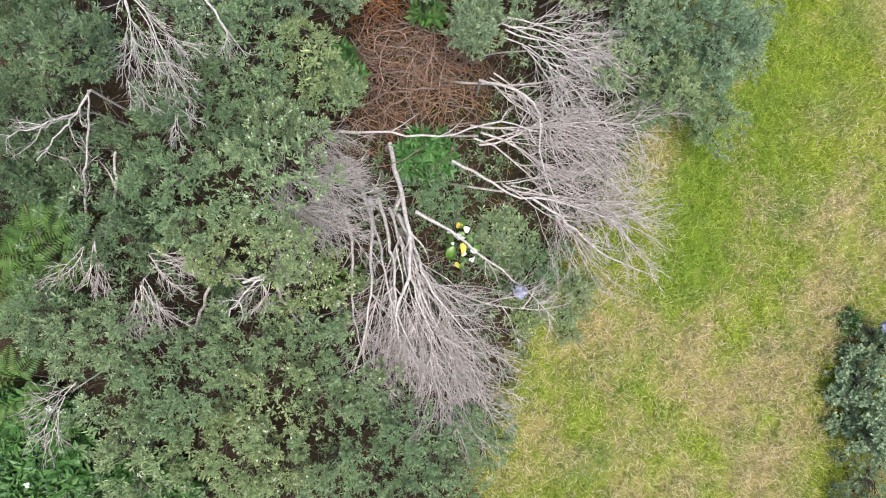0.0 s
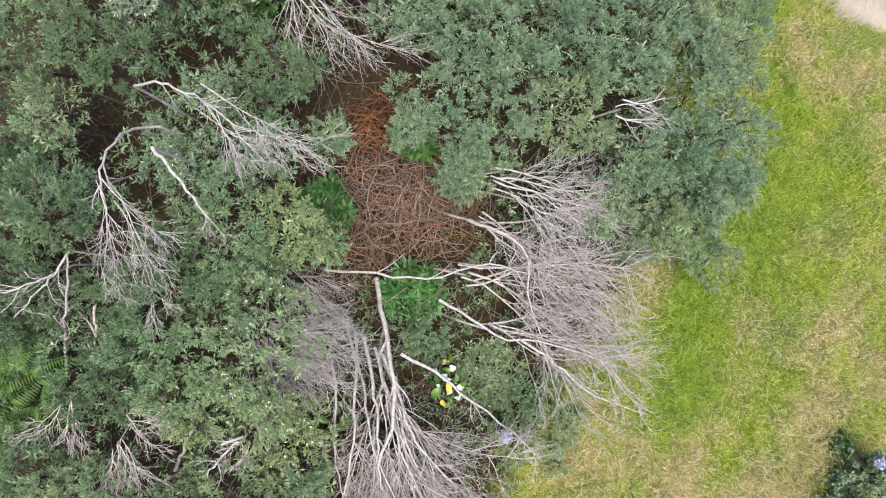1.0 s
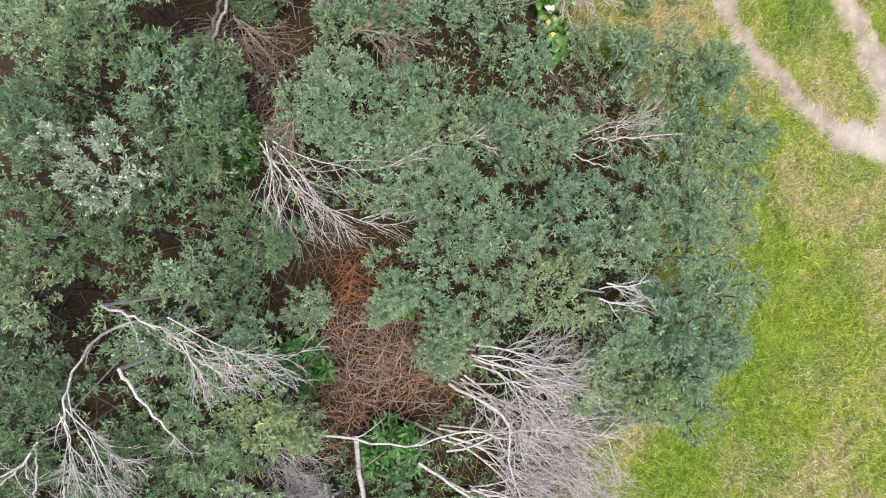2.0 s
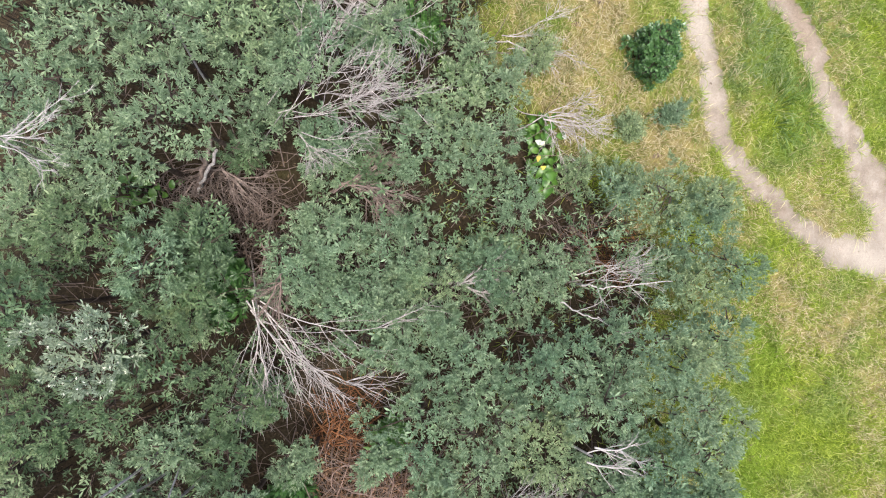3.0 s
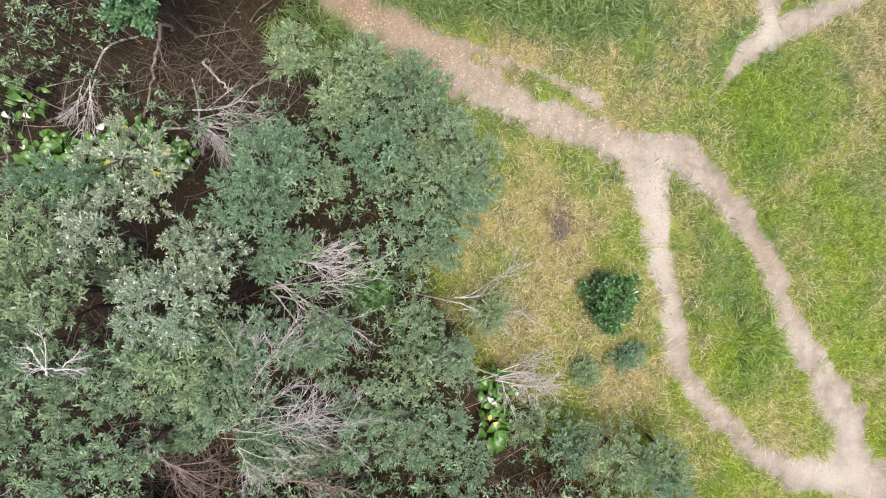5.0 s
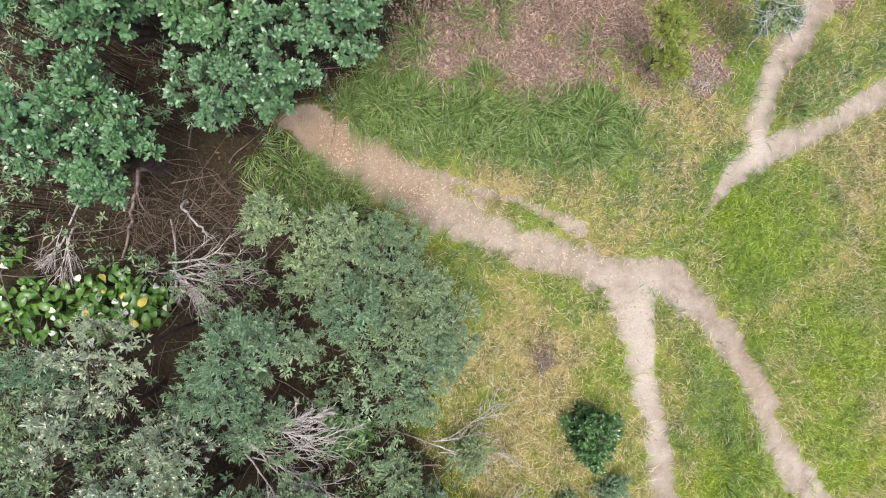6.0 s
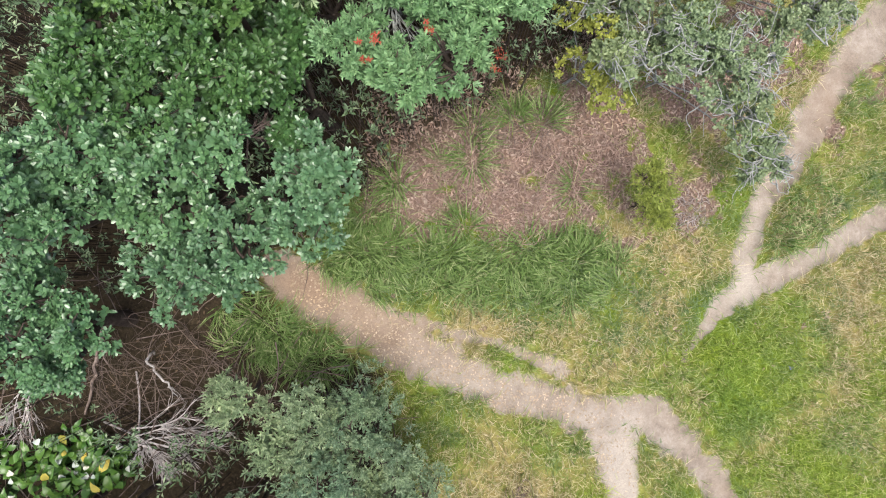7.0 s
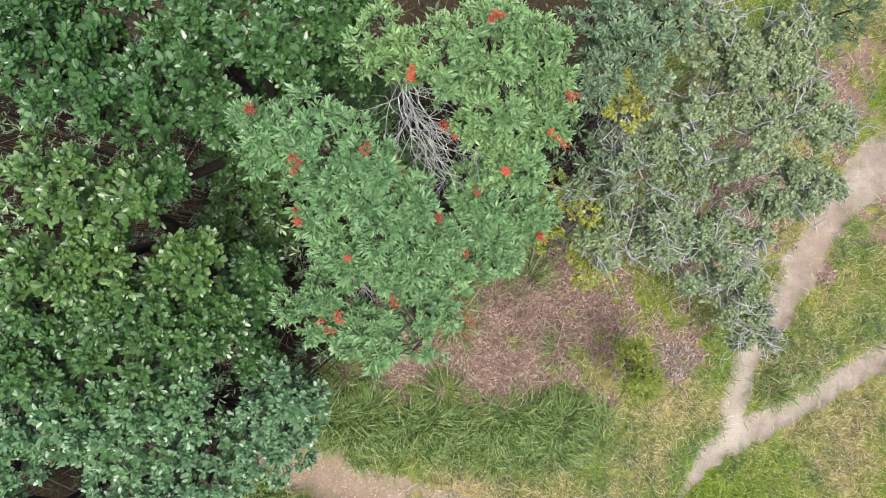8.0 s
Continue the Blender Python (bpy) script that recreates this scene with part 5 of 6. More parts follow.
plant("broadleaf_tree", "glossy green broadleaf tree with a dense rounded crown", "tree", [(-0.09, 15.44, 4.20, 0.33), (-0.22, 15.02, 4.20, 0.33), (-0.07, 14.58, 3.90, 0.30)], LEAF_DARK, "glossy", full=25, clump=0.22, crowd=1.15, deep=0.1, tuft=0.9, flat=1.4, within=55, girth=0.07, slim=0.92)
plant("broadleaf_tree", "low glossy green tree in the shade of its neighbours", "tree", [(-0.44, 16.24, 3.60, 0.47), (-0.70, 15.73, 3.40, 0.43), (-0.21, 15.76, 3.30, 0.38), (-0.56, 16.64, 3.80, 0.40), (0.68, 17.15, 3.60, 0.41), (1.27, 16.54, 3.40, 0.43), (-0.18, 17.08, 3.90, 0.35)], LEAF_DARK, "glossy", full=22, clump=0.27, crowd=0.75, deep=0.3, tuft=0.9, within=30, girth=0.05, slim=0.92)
# bottlebrush trees with red blooms, and the lichened tree
plant("bottlebrush_tree", "fresh green bottlebrush tree dotted with red blooms", "tree", [(0.34, 16.44, 5.50, 0.29), (0.72, 16.44, 5.60, 0.34), (1.00, 16.19, 5.60, 0.36), (1.23, 15.95, 5.30, 0.30), (0.65, 16.00, 5.30, 0.27)], LEAF_FRESH, "brush", full=25, clump=0.22, crowd=1.15, deep=0.1, tuft=0.9, flat=1.35, within=40, girth=0.1, blossom=(PETAL_RED, 0.004, "redbloom", 1.0))
plant("bottlebrush_tree", "fresh green bottlebrush tree dotted with red blooms", "tree", [(0.60, 15.22, 4.80, 0.34), (0.97, 15.02, 4.80, 0.36), (1.42, 15.15, 4.90, 0.41), (1.67, 15.56, 4.80, 0.38), (1.98, 15.81, 4.60, 0.28), (1.22, 15.53, 4.90, 0.29), (0.87, 15.69, 5.00, 0.30), (1.52, 15.77, 4.90, 0.29), (1.81, 16.11, 4.80, 0.27), (2.27, 16.03, 4.40, 0.25)], LEAF_FRESH, "brush", base=(0.5, 16.1), full=25, clump=0.22, crowd=1.15, deep=0.1, tuft=0.9, flat=1.35, within=40, girth=0.1, blossom=(PETAL_RED, 0.004, "redbloom", 1.0))
plant("bottlebrush_tree", "fresh green bottlebrush tree dotted with red blooms", "tree", [(1.11, 17.14, 5.30, 0.32), (1.53, 17.02, 5.40, 0.34), (1.84, 17.24, 5.40, 0.37), (1.84, 16.76, 5.20, 0.35), (2.05, 16.42, 5.00, 0.26), (2.32, 16.78, 4.80, 0.27), (2.25, 17.23, 5.10, 0.32)], LEAF_FRESH, "brush", full=25, clump=0.22, crowd=1.15, deep=0.1, tuft=0.9, flat=1.35, within=40, girth=0.1, blossom=(PETAL_RED, 0.004, "redbloom", 1.0))
plant("lichened_tree", "open olive-green tree with pale lichened branches", "tree", [(4.67, 17.84, 3.20, 0.65), (5.42, 17.59, 2.70, 0.57), (4.85, 17.14, 2.90, 0.62), (3.94, 17.21, 3.20, 0.53), (5.73, 16.77, 2.20, 0.54), (4.43, 17.95, 3.20, 0.47), (3.99, 18.15, 3.40, 0.43), (5.22, 18.15, 2.90, 0.46), (6.00, 17.52, 2.30, 0.37), (6.13, 16.83, 1.90, 0.35)], LEAF_OLIVE, "olive", full=32, clump=0.25, crowd=1.3, deep=0.3, tuft=0.8, within=45, bark=LICHEN_BARK, girth=0.025, crooked=5)
plant("lichened_tree", "half-bare olive tree with pale lichened branches", "tree", [(3.74, 16.62, 3.00, 0.61), (3.48, 16.01, 2.50, 0.49), (4.22, 16.06, 2.60, 0.61), (4.92, 16.11, 2.30, 0.57), (5.13, 15.50, 1.90, 0.49), (5.66, 14.99, 1.40, 0.34), (3.27, 16.60, 2.40, 0.40), (3.40, 17.07, 2.80, 0.34)], LEAF_OLIVE, "olive", full=32, clump=0.25, crowd=1.2, deep=0.3, tuft=0.8, within=45, bark=LICHEN_BARK, girth=0.02, crooked=14)
plant("yellowing_shrub", "yellow-green shrub among bare grey branches", "bush", [(3.39, 17.28, 3.25, 0.32), (3.21, 17.58, 3.20, 0.24)], LEAF_YELLOW, "olive", full=20, clump=0.2, bark=LICHEN_BARK, girth=0.02)
plant("yellowing_shrub", "yellow-green shrub among bare grey branches", "bush", [(3.03, 15.93, 2.10, 0.31), (3.40, 15.61, 1.90, 0.28), (2.84, 16.53, 2.20, 0.27), (3.18, 16.27, 2.30, 0.23)], LEAF_YELLOW, "olive", full=20, clump=0.2, bark=LICHEN_BARK, girth=0.02)
plant("scrub_tree", "dark grey-green tree behind the bottlebrush", "tree", [(2.80, 17.82, 4.40, 0.41), (3.21, 17.62, 4.20, 0.40), (3.56, 18.02, 4.00, 0.39), (2.87, 17.34, 4.20, 0.28)], LEAF_GREY, "brush", full=20, within=20, girth=0.07)
plant("scrub_tree", "dark grey-green tree behind the bottlebrush", "tree", [(5.54, 18.65, 2.60, 0.48), (6.10, 18.89, 2.40, 0.49)], LEAF_SHADE, "grey", full=20, within=20, girth=0.05)
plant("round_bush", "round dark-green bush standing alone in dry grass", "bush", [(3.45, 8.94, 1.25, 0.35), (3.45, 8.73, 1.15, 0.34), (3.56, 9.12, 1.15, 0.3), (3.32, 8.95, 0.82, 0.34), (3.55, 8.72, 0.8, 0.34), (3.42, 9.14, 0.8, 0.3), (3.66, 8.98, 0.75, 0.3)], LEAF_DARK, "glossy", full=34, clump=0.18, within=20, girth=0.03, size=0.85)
plant("green_bush", "dense dark-green bush at the meadow edge", "bush", [(6.80, -2.11, 0.75, 0.6), (7.03, -1.56, 0.7, 0.48), (6.76, -2.83, 0.7, 0.5), (7.08, -2.73, 0.75, 0.58), (6.62, -2.15, 0.3, 0.45), (6.86, -1.5, 0.3, 0.42), (6.60, -2.8, 0.28, 0.45)], LEAF_GREY, "glossy", full=26, clump=0.22, within=20, girth=0.03)
plant("green_bush", "dense dark-green bush at the meadow edge", "bush", [(6.95, -3.59, 0.75, 0.60), (7.30, -3.25, 0.80, 0.60), (6.78, -4.20, 0.75, 0.60), (6.70, -3.5, 0.3, 0.45), (6.55, -4.1, 0.3, 0.45)], LEAF_GREY, "grey", full=22, clump=0.22, girth=0.03, size=0.85)
plant("yellow_bush", "small yellow-green bush in leaf litter", "bush", [(3.92, 14.42, 2.2, 0.3), (4.02, 14.66, 1.95, 0.24), (4.12, 14.22, 1.7, 0.24), (4.34, 14.16, 1.3, 0.2)], LEAF_YELLOW, "fine", full=22, clump=0.16, girth=0.012, within=25)
undergrowth()
# the fallen dead branches
dead_fan((-0.49, 0.10, 2.10), (-0.25, -2.15, 2.00), 66, 8, DEAD_LILAC, "bleached grey dead branches fanned out over the scrub edge", density=1.25, thick=0.018, hair=4)
dead_fan((-0.28, -0.26, 2.10), (0.84, -2.03, 1.90), 44, 6, DEAD_LILAC, "bleached grey dead branches fanned out over the scrub edge", density=1.3, thick=0.017, hair=4)
dead_fan((-0.65, -0.41, 2.10), (-0.91, -2.04, 2.00), 30, 4, DEAD_LILAC, "bleached grey dead branches fanned out over the scrub edge", thick=0.014, hair=4)
dead_fan((0.70, 2.26, 1.70), (3.00, 1.31, 1.60), 38, 6, DEAD_LILAC, "bleached grey dead branches fanned out over the scrub edge", density=1.1, thick=0.018, hair=4)
dead_fan((0.51, 1.56, 1.70), (3.08, 1.21, 1.50), 38, 6, DEAD_LILAC, "bleached grey dead branches fanned out over the scrub edge", density=1.2, thick=0.017, hair=4)
dead_fan((0.87, 0.81, 1.60), (2.87, 0.33, 1.40), 36, 5, DEAD_LILAC, "bleached grey dead branches fanned out over the scrub edge", density=1.2, thick=0.016, hair=4)
dead_fan((0.82, 2.84, 2.50), (2.32, 2.54, 2.25), 40, 5, DEAD_PALE, "pale bleached dead branch over green scrub", density=1.1, thick=0.014, hair=4)
dead_fan((1.09, 2.53, 2.30), (2.20, 2.18, 2.00), 55, 4, DEAD_PALE, "pale bleached dead branch over green scrub", thick=0.012, hair=4)
dead_fan((-2.01, 1.66, 2.20), (-1.01, 0.50, 2.10), 50, 6, DEAD_PALE, "lilac-grey fine dead twigs among leaves", density=1.2, thick=0.01, hair=4)
dead_fan((-3.45, -0.37, 3.00), (-3.44, -1.08, 2.80), 70, 6, DEAD_LILAC, "brownish tuft of dead twigs among leaves", thick=0.009)
dead_fan((-3.35, -0.07, 3.00), (-2.77, -0.31, 2.80), 50, 5, DEAD_LILAC, "brownish tuft of dead twigs among leaves", thick=0.009)
dead_fan((-4.04, 0.09, 3.00), (-4.28, -0.64, 2.80), 60, 5, DEAD_LILAC, "brownish tuft of dead twigs among leaves", thick=0.009)
dead_fan((-2.04, -0.31, 2.90), (-2.30, -0.79, 2.70), 90, 4, DEAD_LILAC, "small dead grey twigs among leaves", thick=0.01)
dead_fan((-4.23, -1.61, 3.00), (-4.97, -2.35, 2.70), 30, 3, DEAD_LILAC, "small dead grey twigs among leaves", thick=0.009)
dead_limb([(-0.96, 0.73, 1.60), (-0.79, 0.10, 2.00), (-0.63, -0.54, 2.30), (-0.28, -1.43, 2.10)], 0.023, 0.007, DEAD_PALE, "long bleached dead limb lying over fallen branches")
dead_limb([(-0.56, 0.48, 1.80), (-0.32, 0.03, 2.10), (-0.13, -0.47, 2.30), (0.45, -1.14, 2.10)], 0.028, 0.008, DEAD_PALE, "long bleached dead limb lying over fallen branches")
dead_limb([(-1.29, 0.49, 1.70), (-1.14, -0.04, 2.00), (-1.14, -0.70, 2.10), (-1.01, -1.29, 2.10)], 0.022, 0.007, DEAD_PALE, "long bleached dead limb lying over fallen branches")
dead_limb([(-0.69, 1.48, 1.50), (-0.53, 0.85, 1.90), (-0.41, 0.32, 2.20), (-0.38, -0.26, 2.35), (-0.56, -0.83, 2.30)], 0.036, 0.018, DEAD_PALE, "long bleached dead limb lying over fallen branches")
dead_limb([(-1.07, 0.88, 1.60), (-0.88, 0.33, 2.00), (-0.89, -0.26, 2.20), (-0.93, -0.91, 2.20), (-1.17, -1.82, 2.00)], 0.025, 0.009, DEAD_PALE, "long bleached dead limb lying over fallen branches")
dead_limb([(-0.83, 0.72, 1.70), (-0.65, 0.10, 2.10), (-0.56, -0.40, 2.30), (-0.53, -1.13, 2.20)], 0.026, 0.01, DEAD_PALE, "long bleached dead limb lying over fallen branches")
dead_limb([(-0.68, 0.57, 1.70), (-0.46, -0.04, 2.10), (-0.31, -0.54, 2.30), (0.01, -1.29, 2.10)], 0.022, 0.008, DEAD_PALE, "long bleached dead limb lying over fallen branches")
dead_limb([(-0.32, 0.52, 1.90), (0.16, 0.26, 1.80), (0.54, -0.05, 1.80), (1.16, -0.51, 1.70), (1.62, -0.99, 1.50)], 0.025, 0.006, DEAD_PALE, "long bleached dead limb lying over fallen branches")
dead_limb([(-1.35, 1.60, 1.80), (-0.59, 1.55, 1.90), (0.09, 1.52, 1.95), (0.76, 1.72, 1.90), (1.38, 1.59, 1.80)], 0.018, 0.009, DEAD_PALE, "long bleached dead limb lying over fallen branches")
dead_limb([(0.17, 1.22, 1.70), (0.62, 0.98, 1.80), (1.00, 0.75, 1.80), (1.70, 0.66, 1.70), (2.60, 0.31, 1.50)], 0.022, 0.007, DEAD_PALE, "long bleached dead limb lying over fallen branches")
dead_limb([(1.24, 0.72, 1.70), (1.80, 0.34, 1.60), (2.29, -0.05, 1.50), (3.14, -0.39, 1.20)], 0.02, 0.006, DEAD_PALE, "long bleached dead limb lying over fallen branches")
dead_limb([(0.54, 2.29, 1.80), (0.90, 2.14, 2.00), (1.27, 1.88, 2.00), (1.38, 1.17, 1.80), (1.72, 0.34, 1.60)], 0.022, 0.007, DEAD_PALE, "long bleached dead limb lying over fallen branches")
dead_limb([(-0.58, -1.90, 2.00), (-0.94, -1.43, 2.10), (-1.02, -2.04, 2.00)], 0.015, 0.005, DEAD_PALE, "long bleached dead limb lying over fallen branches")
dead_fan((-2.11, 1.04, 2.30), (-0.98, 0.02, 2.50), 56, 7, DEAD_PALE, "lilac-grey fine dead twigs among leaves", density=1.1, thick=0.01, hair=3)
dead_fan((-2.18, 0.69, 2.30), (-1.41, -0.19, 2.50), 50, 5, DEAD_PALE, "lilac-grey fine dead twigs among leaves", thick=0.009, hair=3)
# dead limbs among the scrub
dead_limb([(-4.11, 1.64, 2.80), (-4.12, 1.55, 3.20), (-4.29, 1.44, 3.30), (-4.57, 1.34, 3.30), (-4.95, 1.31, 3.20)], 0.013, 0.006, DEAD_PALE, "bleached crooked dead limb standing in the scrub", forks=6)
dead_limb([(-3.93, 1.81, 3.20), (-4.12, 1.52, 3.20), (-4.37, 1.31, 3.10), (-4.66, 1.04, 3.00)], 0.015, 0.006, DEAD_PALE, "bleached crooked dead limb standing in the scrub", forks=5)
dead_limb([(-4.61, 0.18, 2.00), (-4.43, 0.87, 2.40), (-4.18, 1.30, 2.80), (-3.91, 1.78, 3.30)], 0.019, 0.011, DEAD_PALE, "bleached crooked dead limb standing in the scrub", forks=5)
dead_limb([(-4.31, 0.40, 2.00), (-4.04, 0.73, 2.40), (-3.85, 1.17, 2.80)], 0.022, 0.016, DEAD_LILAC, "bleached crooked dead limb standing in the scrub", forks=2)
dead_limb([(-2.28, -0.37, 3.00), (-2.05, -0.30, 3.00), (-2.28, -0.50, 3.00), (-2.47, -0.77, 2.90)], 0.018, 0.007, DEAD_PALE, "bleached crooked dead limb standing in the scrub")
dead_limb([(-1.95, -0.25, 2.60), (-1.96, -0.61, 2.40), (-1.73, -1.08, 2.00)], 0.03, 0.01, DEAD_LILAC, "bleached crooked dead limb standing in the scrub")
dead_limb([(-3.20, -1.01, 2.00), (-2.81, -0.32, 2.50), (-2.61, 0.09, 2.80)], 0.022, 0.016, DEAD_LILAC, "bleached crooked dead limb standing in the scrub", forks=0)
dead_limb([(-2.78, 3.40, 4.20), (-2.40, 3.36, 4.50), (-2.25, 3.30, 4.50), (-2.02, 3.20, 4.50), (-1.77, 2.98, 4.40), (-1.51, 2.68, 4.20)], 0.014, 0.005, DEAD_PALE, "bleached crooked dead limb standing in the scrub", forks=7)
dead_limb([(-2.86, 3.16, 3.40), (-2.98, 3.08, 3.70), (-3.02, 2.92, 4.05), (-2.98, 2.57, 4.40), (-2.93, 2.24, 4.42)], 0.016, 0.009, DEAD_PALE, "bleached crooked dead limb standing in the scrub", forks=3)
dead_limb([(-2.60, 2.81, 4.20), (-2.39, 2.60, 4.30), (-2.16, 2.29, 4.20), (-2.10, 2.11, 4.00)], 0.02, 0.006, DEAD_PALE, "bleached crooked dead limb standing in the scrub")
dead_fan((-2.94, 2.42, 4.42), (-2.52, 1.42, 4.20), 14, 5, DEAD_PALE, "white bleached dead branch hanging over leaves", density=0.9, thick=0.009, hair=3)
dead_fan((-2.05, 3.18, 4.45), (-1.35, 2.52, 4.10), 16, 4, DEAD_PALE, "white bleached dead branch hanging over leaves", thick=0.009, hair=2)
dead_fan((-1.72, 5.18, 2.50), (-0.72, 3.73, 2.60), 46, 7, DEAD_LILAC, "grey dead branch arching over rusty twigs", density=1.0, thick=0.012)
dead_fan((-1.47, 5.50, 2.60), (-1.59, 4.95, 2.60), 60, 4, DEAD_BROWN, "brown tangle of dead twigs", thick=0.012)
dead_fan((2.29, 3.59, 2.70), (3.03, 3.51, 2.60), 34, 3, DEAD_PALE, "dead branch among grey-green leaves", density=0.8, thick=0.016)
dead_fan((-2.27, 6.84, 2.20), (-1.57, 6.46, 2.00), 80, 5, DEAD_BROWN, "brown tangle of dead branches in a gap of the scrub", density=0.8, thick=0.013)
dead_fan((-1.74, 6.02, 2.10), (-1.54, 5.02, 1.90), 60, 5, DEAD_BROWN, "brown tangle of dead branches in a gap of the scrub", density=0.9, thick=0.012)
dead_limb([(-2.87, 6.61, 1.50), (-2.50, 6.90, 2.20), (-2.28, 7.16, 2.60)], 0.03, 0.022, DEAD_BROWN, "broken grey stump of a dead trunk", forks=0)
dead_limb([(-2.83, 6.57, 1.50), (-2.55, 6.79, 2.00), (-2.29, 7.05, 2.40)], 0.025, 0.02, DEAD_PALE, "broken grey stump of a dead trunk", forks=0)
dead_fan((-0.81, 6.67, 2.30), (0.07, 6.92, 2.20), 50, 5, DEAD_BROWN, "grey-brown dead branches under leaves", thick=0.014)
dead_fan((-0.55, 6.69, 2.20), (0.02, 6.23, 2.00), 50, 4, DEAD_BROWN, "grey-brown dead branches under leaves", thick=0.014)
dead_fan((-1.39, 7.42, 2.90), (0.05, 7.90, 3.30), 66, 6, DEAD_LILAC, "grey dead twigs spread over the canopy", density=0.9, thick=0.006, hair=3)
dead_fan((-1.21, 7.26, 2.80), (-0.65, 6.86, 3.00), 60, 3, DEAD_LILAC, "grey dead twigs spread over the canopy", thick=0.006)
dead_fan((-3.52, 6.81, 4.60), (-2.79, 7.01, 4.60), 50, 4, DEAD_PALE, "white bleached dead limb over the canopy", density=0.6, thick=0.011, hair=3)
dead_fan((-2.24, 8.36, 4.70), (-2.15, 8.67, 4.80), 230, 5, DEAD_PALE, "white bleached dead twigs over the canopy", density=0.5, thick=0.011)
dead_fan((-0.93, 9.04, 2.40), (0.31, 8.88, 2.65), 50, 6, DEAD_LILAC, "pale dead branch over dark undergrowth", density=0.9, thick=0.014)
dead_fan((-0.66, 9.36, 2.70), (-0.01, 9.49, 2.60), 50, 5, DEAD_LILAC, "pale dead branch over dark undergrowth", thick=0.012)
dead_fan((1.29, 8.84, 1.30), (2.27, 8.71, 1.10), 30, 4, DEAD_LILAC, "pale dead twigs over dry grass", thick=0.009)
dead_fan((1.88, 7.89, 1.20), (2.81, 8.17, 1.10), 40, 5, DEAD_LILAC, "pale dead twigs over dry grass", thick=0.009)
dead_fan((1.89, 7.85, 1.20), (2.37, 7.52, 1.00), 60, 4, DEAD_LILAC, "pale dead twigs over dry grass", thick=0.008)
dead_fan((2.58, 5.89, 1.40), (1.80, 6.40, 1.30), 60, 5, DEAD_BROWN, "reddish-brown dead twigs beside a bush", thick=0.01)
dead_fan((0.66, 5.51, 1.80), (1.41, 5.65, 1.60), 50, 4, DEAD_LILAC, "grey dead branches in a gap of the scrub", density=0.8, thick=0.02)
dead_limb([(2.31, 5.54, 1.80), (2.64, 5.53, 1.95), (3.47, 5.63, 1.85)], 0.013, 0.005, DEAD_PALE, "bleached crooked dead limb standing in the scrub")
dead_fan((2.35, 5.60, 1.60), (3.24, 5.77, 1.85), 40, 4, DEAD_LILAC, "pale dead branch among leaves", density=0.8, thick=0.008)
dead_limb([(2.00, 5.31, 1.90), (2.33, 5.16, 2.10), (2.54, 5.13, 2.10)], 0.012, 0.005, DEAD_PALE, "bleached crooked dead limb standing in the scrub", forks=2)
dead_limb([(-2.83, 12.37, 1.60), (-2.93, 11.85, 1.50), (-3.09, 11.16, 1.40)], 0.03, 0.015, DEAD_BROWN, "thin leaning dead stem in brown undergrowth", forks=2)
dead_limb([(-2.29, 11.92, 1.50), (-2.05, 11.67, 1.50), (-1.90, 11.56, 1.50)], 0.018, 0.01, DEAD_PALE, "thin leaning dead stem in brown undergrowth", forks=1)
dead_fan((-2.15, 11.06, 1.90), (-1.18, 11.06, 1.80), 60, 6, DEAD_LILAC, "grey dead bush in a brown clearing", density=1.1, thick=0.014)
dead_fan((-2.15, 11.06, 1.90), (-1.88, 10.52, 1.80), 70, 5, DEAD_LILAC, "grey dead bush in a brown clearing", density=1.1, thick=0.012)
dead_fan((-3.60, 11.59, 1.80), (-4.05, 10.76, 1.60), 50, 4, DEAD_LILAC, "grey dead twigs in undergrowth", thick=0.014)
dead_limb([(1.10, 17.15, 4.90), (1.23, 16.96, 5.00), (1.29, 16.73, 4.95), (1.44, 16.55, 4.85), (1.49, 16.34, 4.70)], 0.0109, 0.003, LICHEN_BARK, "drooping crooked grey dead branch between trees", forks=6)
dead_limb([(1.04, 17.11, 4.90), (1.21, 16.92, 5.00), (1.22, 16.69, 4.95), (1.39, 16.50, 4.85), (1.39, 16.29, 4.70)], 0.0069, 0.003, LICHEN_BARK, "drooping crooked grey dead branch between trees", forks=6)
dead_limb([(1.17, 17.18, 4.90), (1.25, 16.99, 5.00), (1.37, 16.76, 4.95), (1.50, 16.58, 4.85), (1.62, 16.37, 4.70)], 0.0079, 0.003, LICHEN_BARK, "drooping crooked grey dead branch between trees", forks=6)
dead_limb([(1.09, 17.03, 4.90), (1.23, 16.84, 5.00), (1.28, 16.61, 4.95), (1.43, 16.42, 4.85), (1.47, 16.21, 4.70)], 0.0060, 0.003, LICHEN_BARK, "drooping crooked grey dead branch between trees", forks=6)
dead_limb([(1.19, 16.99, 4.90), (1.26, 16.80, 5.00), (1.40, 16.57, 4.95), (1.53, 16.39, 4.85), (1.66, 16.17, 4.70)], 0.0055, 0.003, LICHEN_BARK, "drooping crooked grey dead branch between trees", forks=6)
dead_fan((1.29, 15.94, 4.60), (1.15, 15.52, 4.30), 80, 4, LICHEN_BARK, "drooping grey dead branch between trees", density=0.8, thick=0.012)
dead_fan((0.92, 15.60, 4.40), (0.92, 15.31, 4.20), 60, 4, LICHEN_BARK, "drooping grey dead branch between trees", density=0.8, thick=0.012)
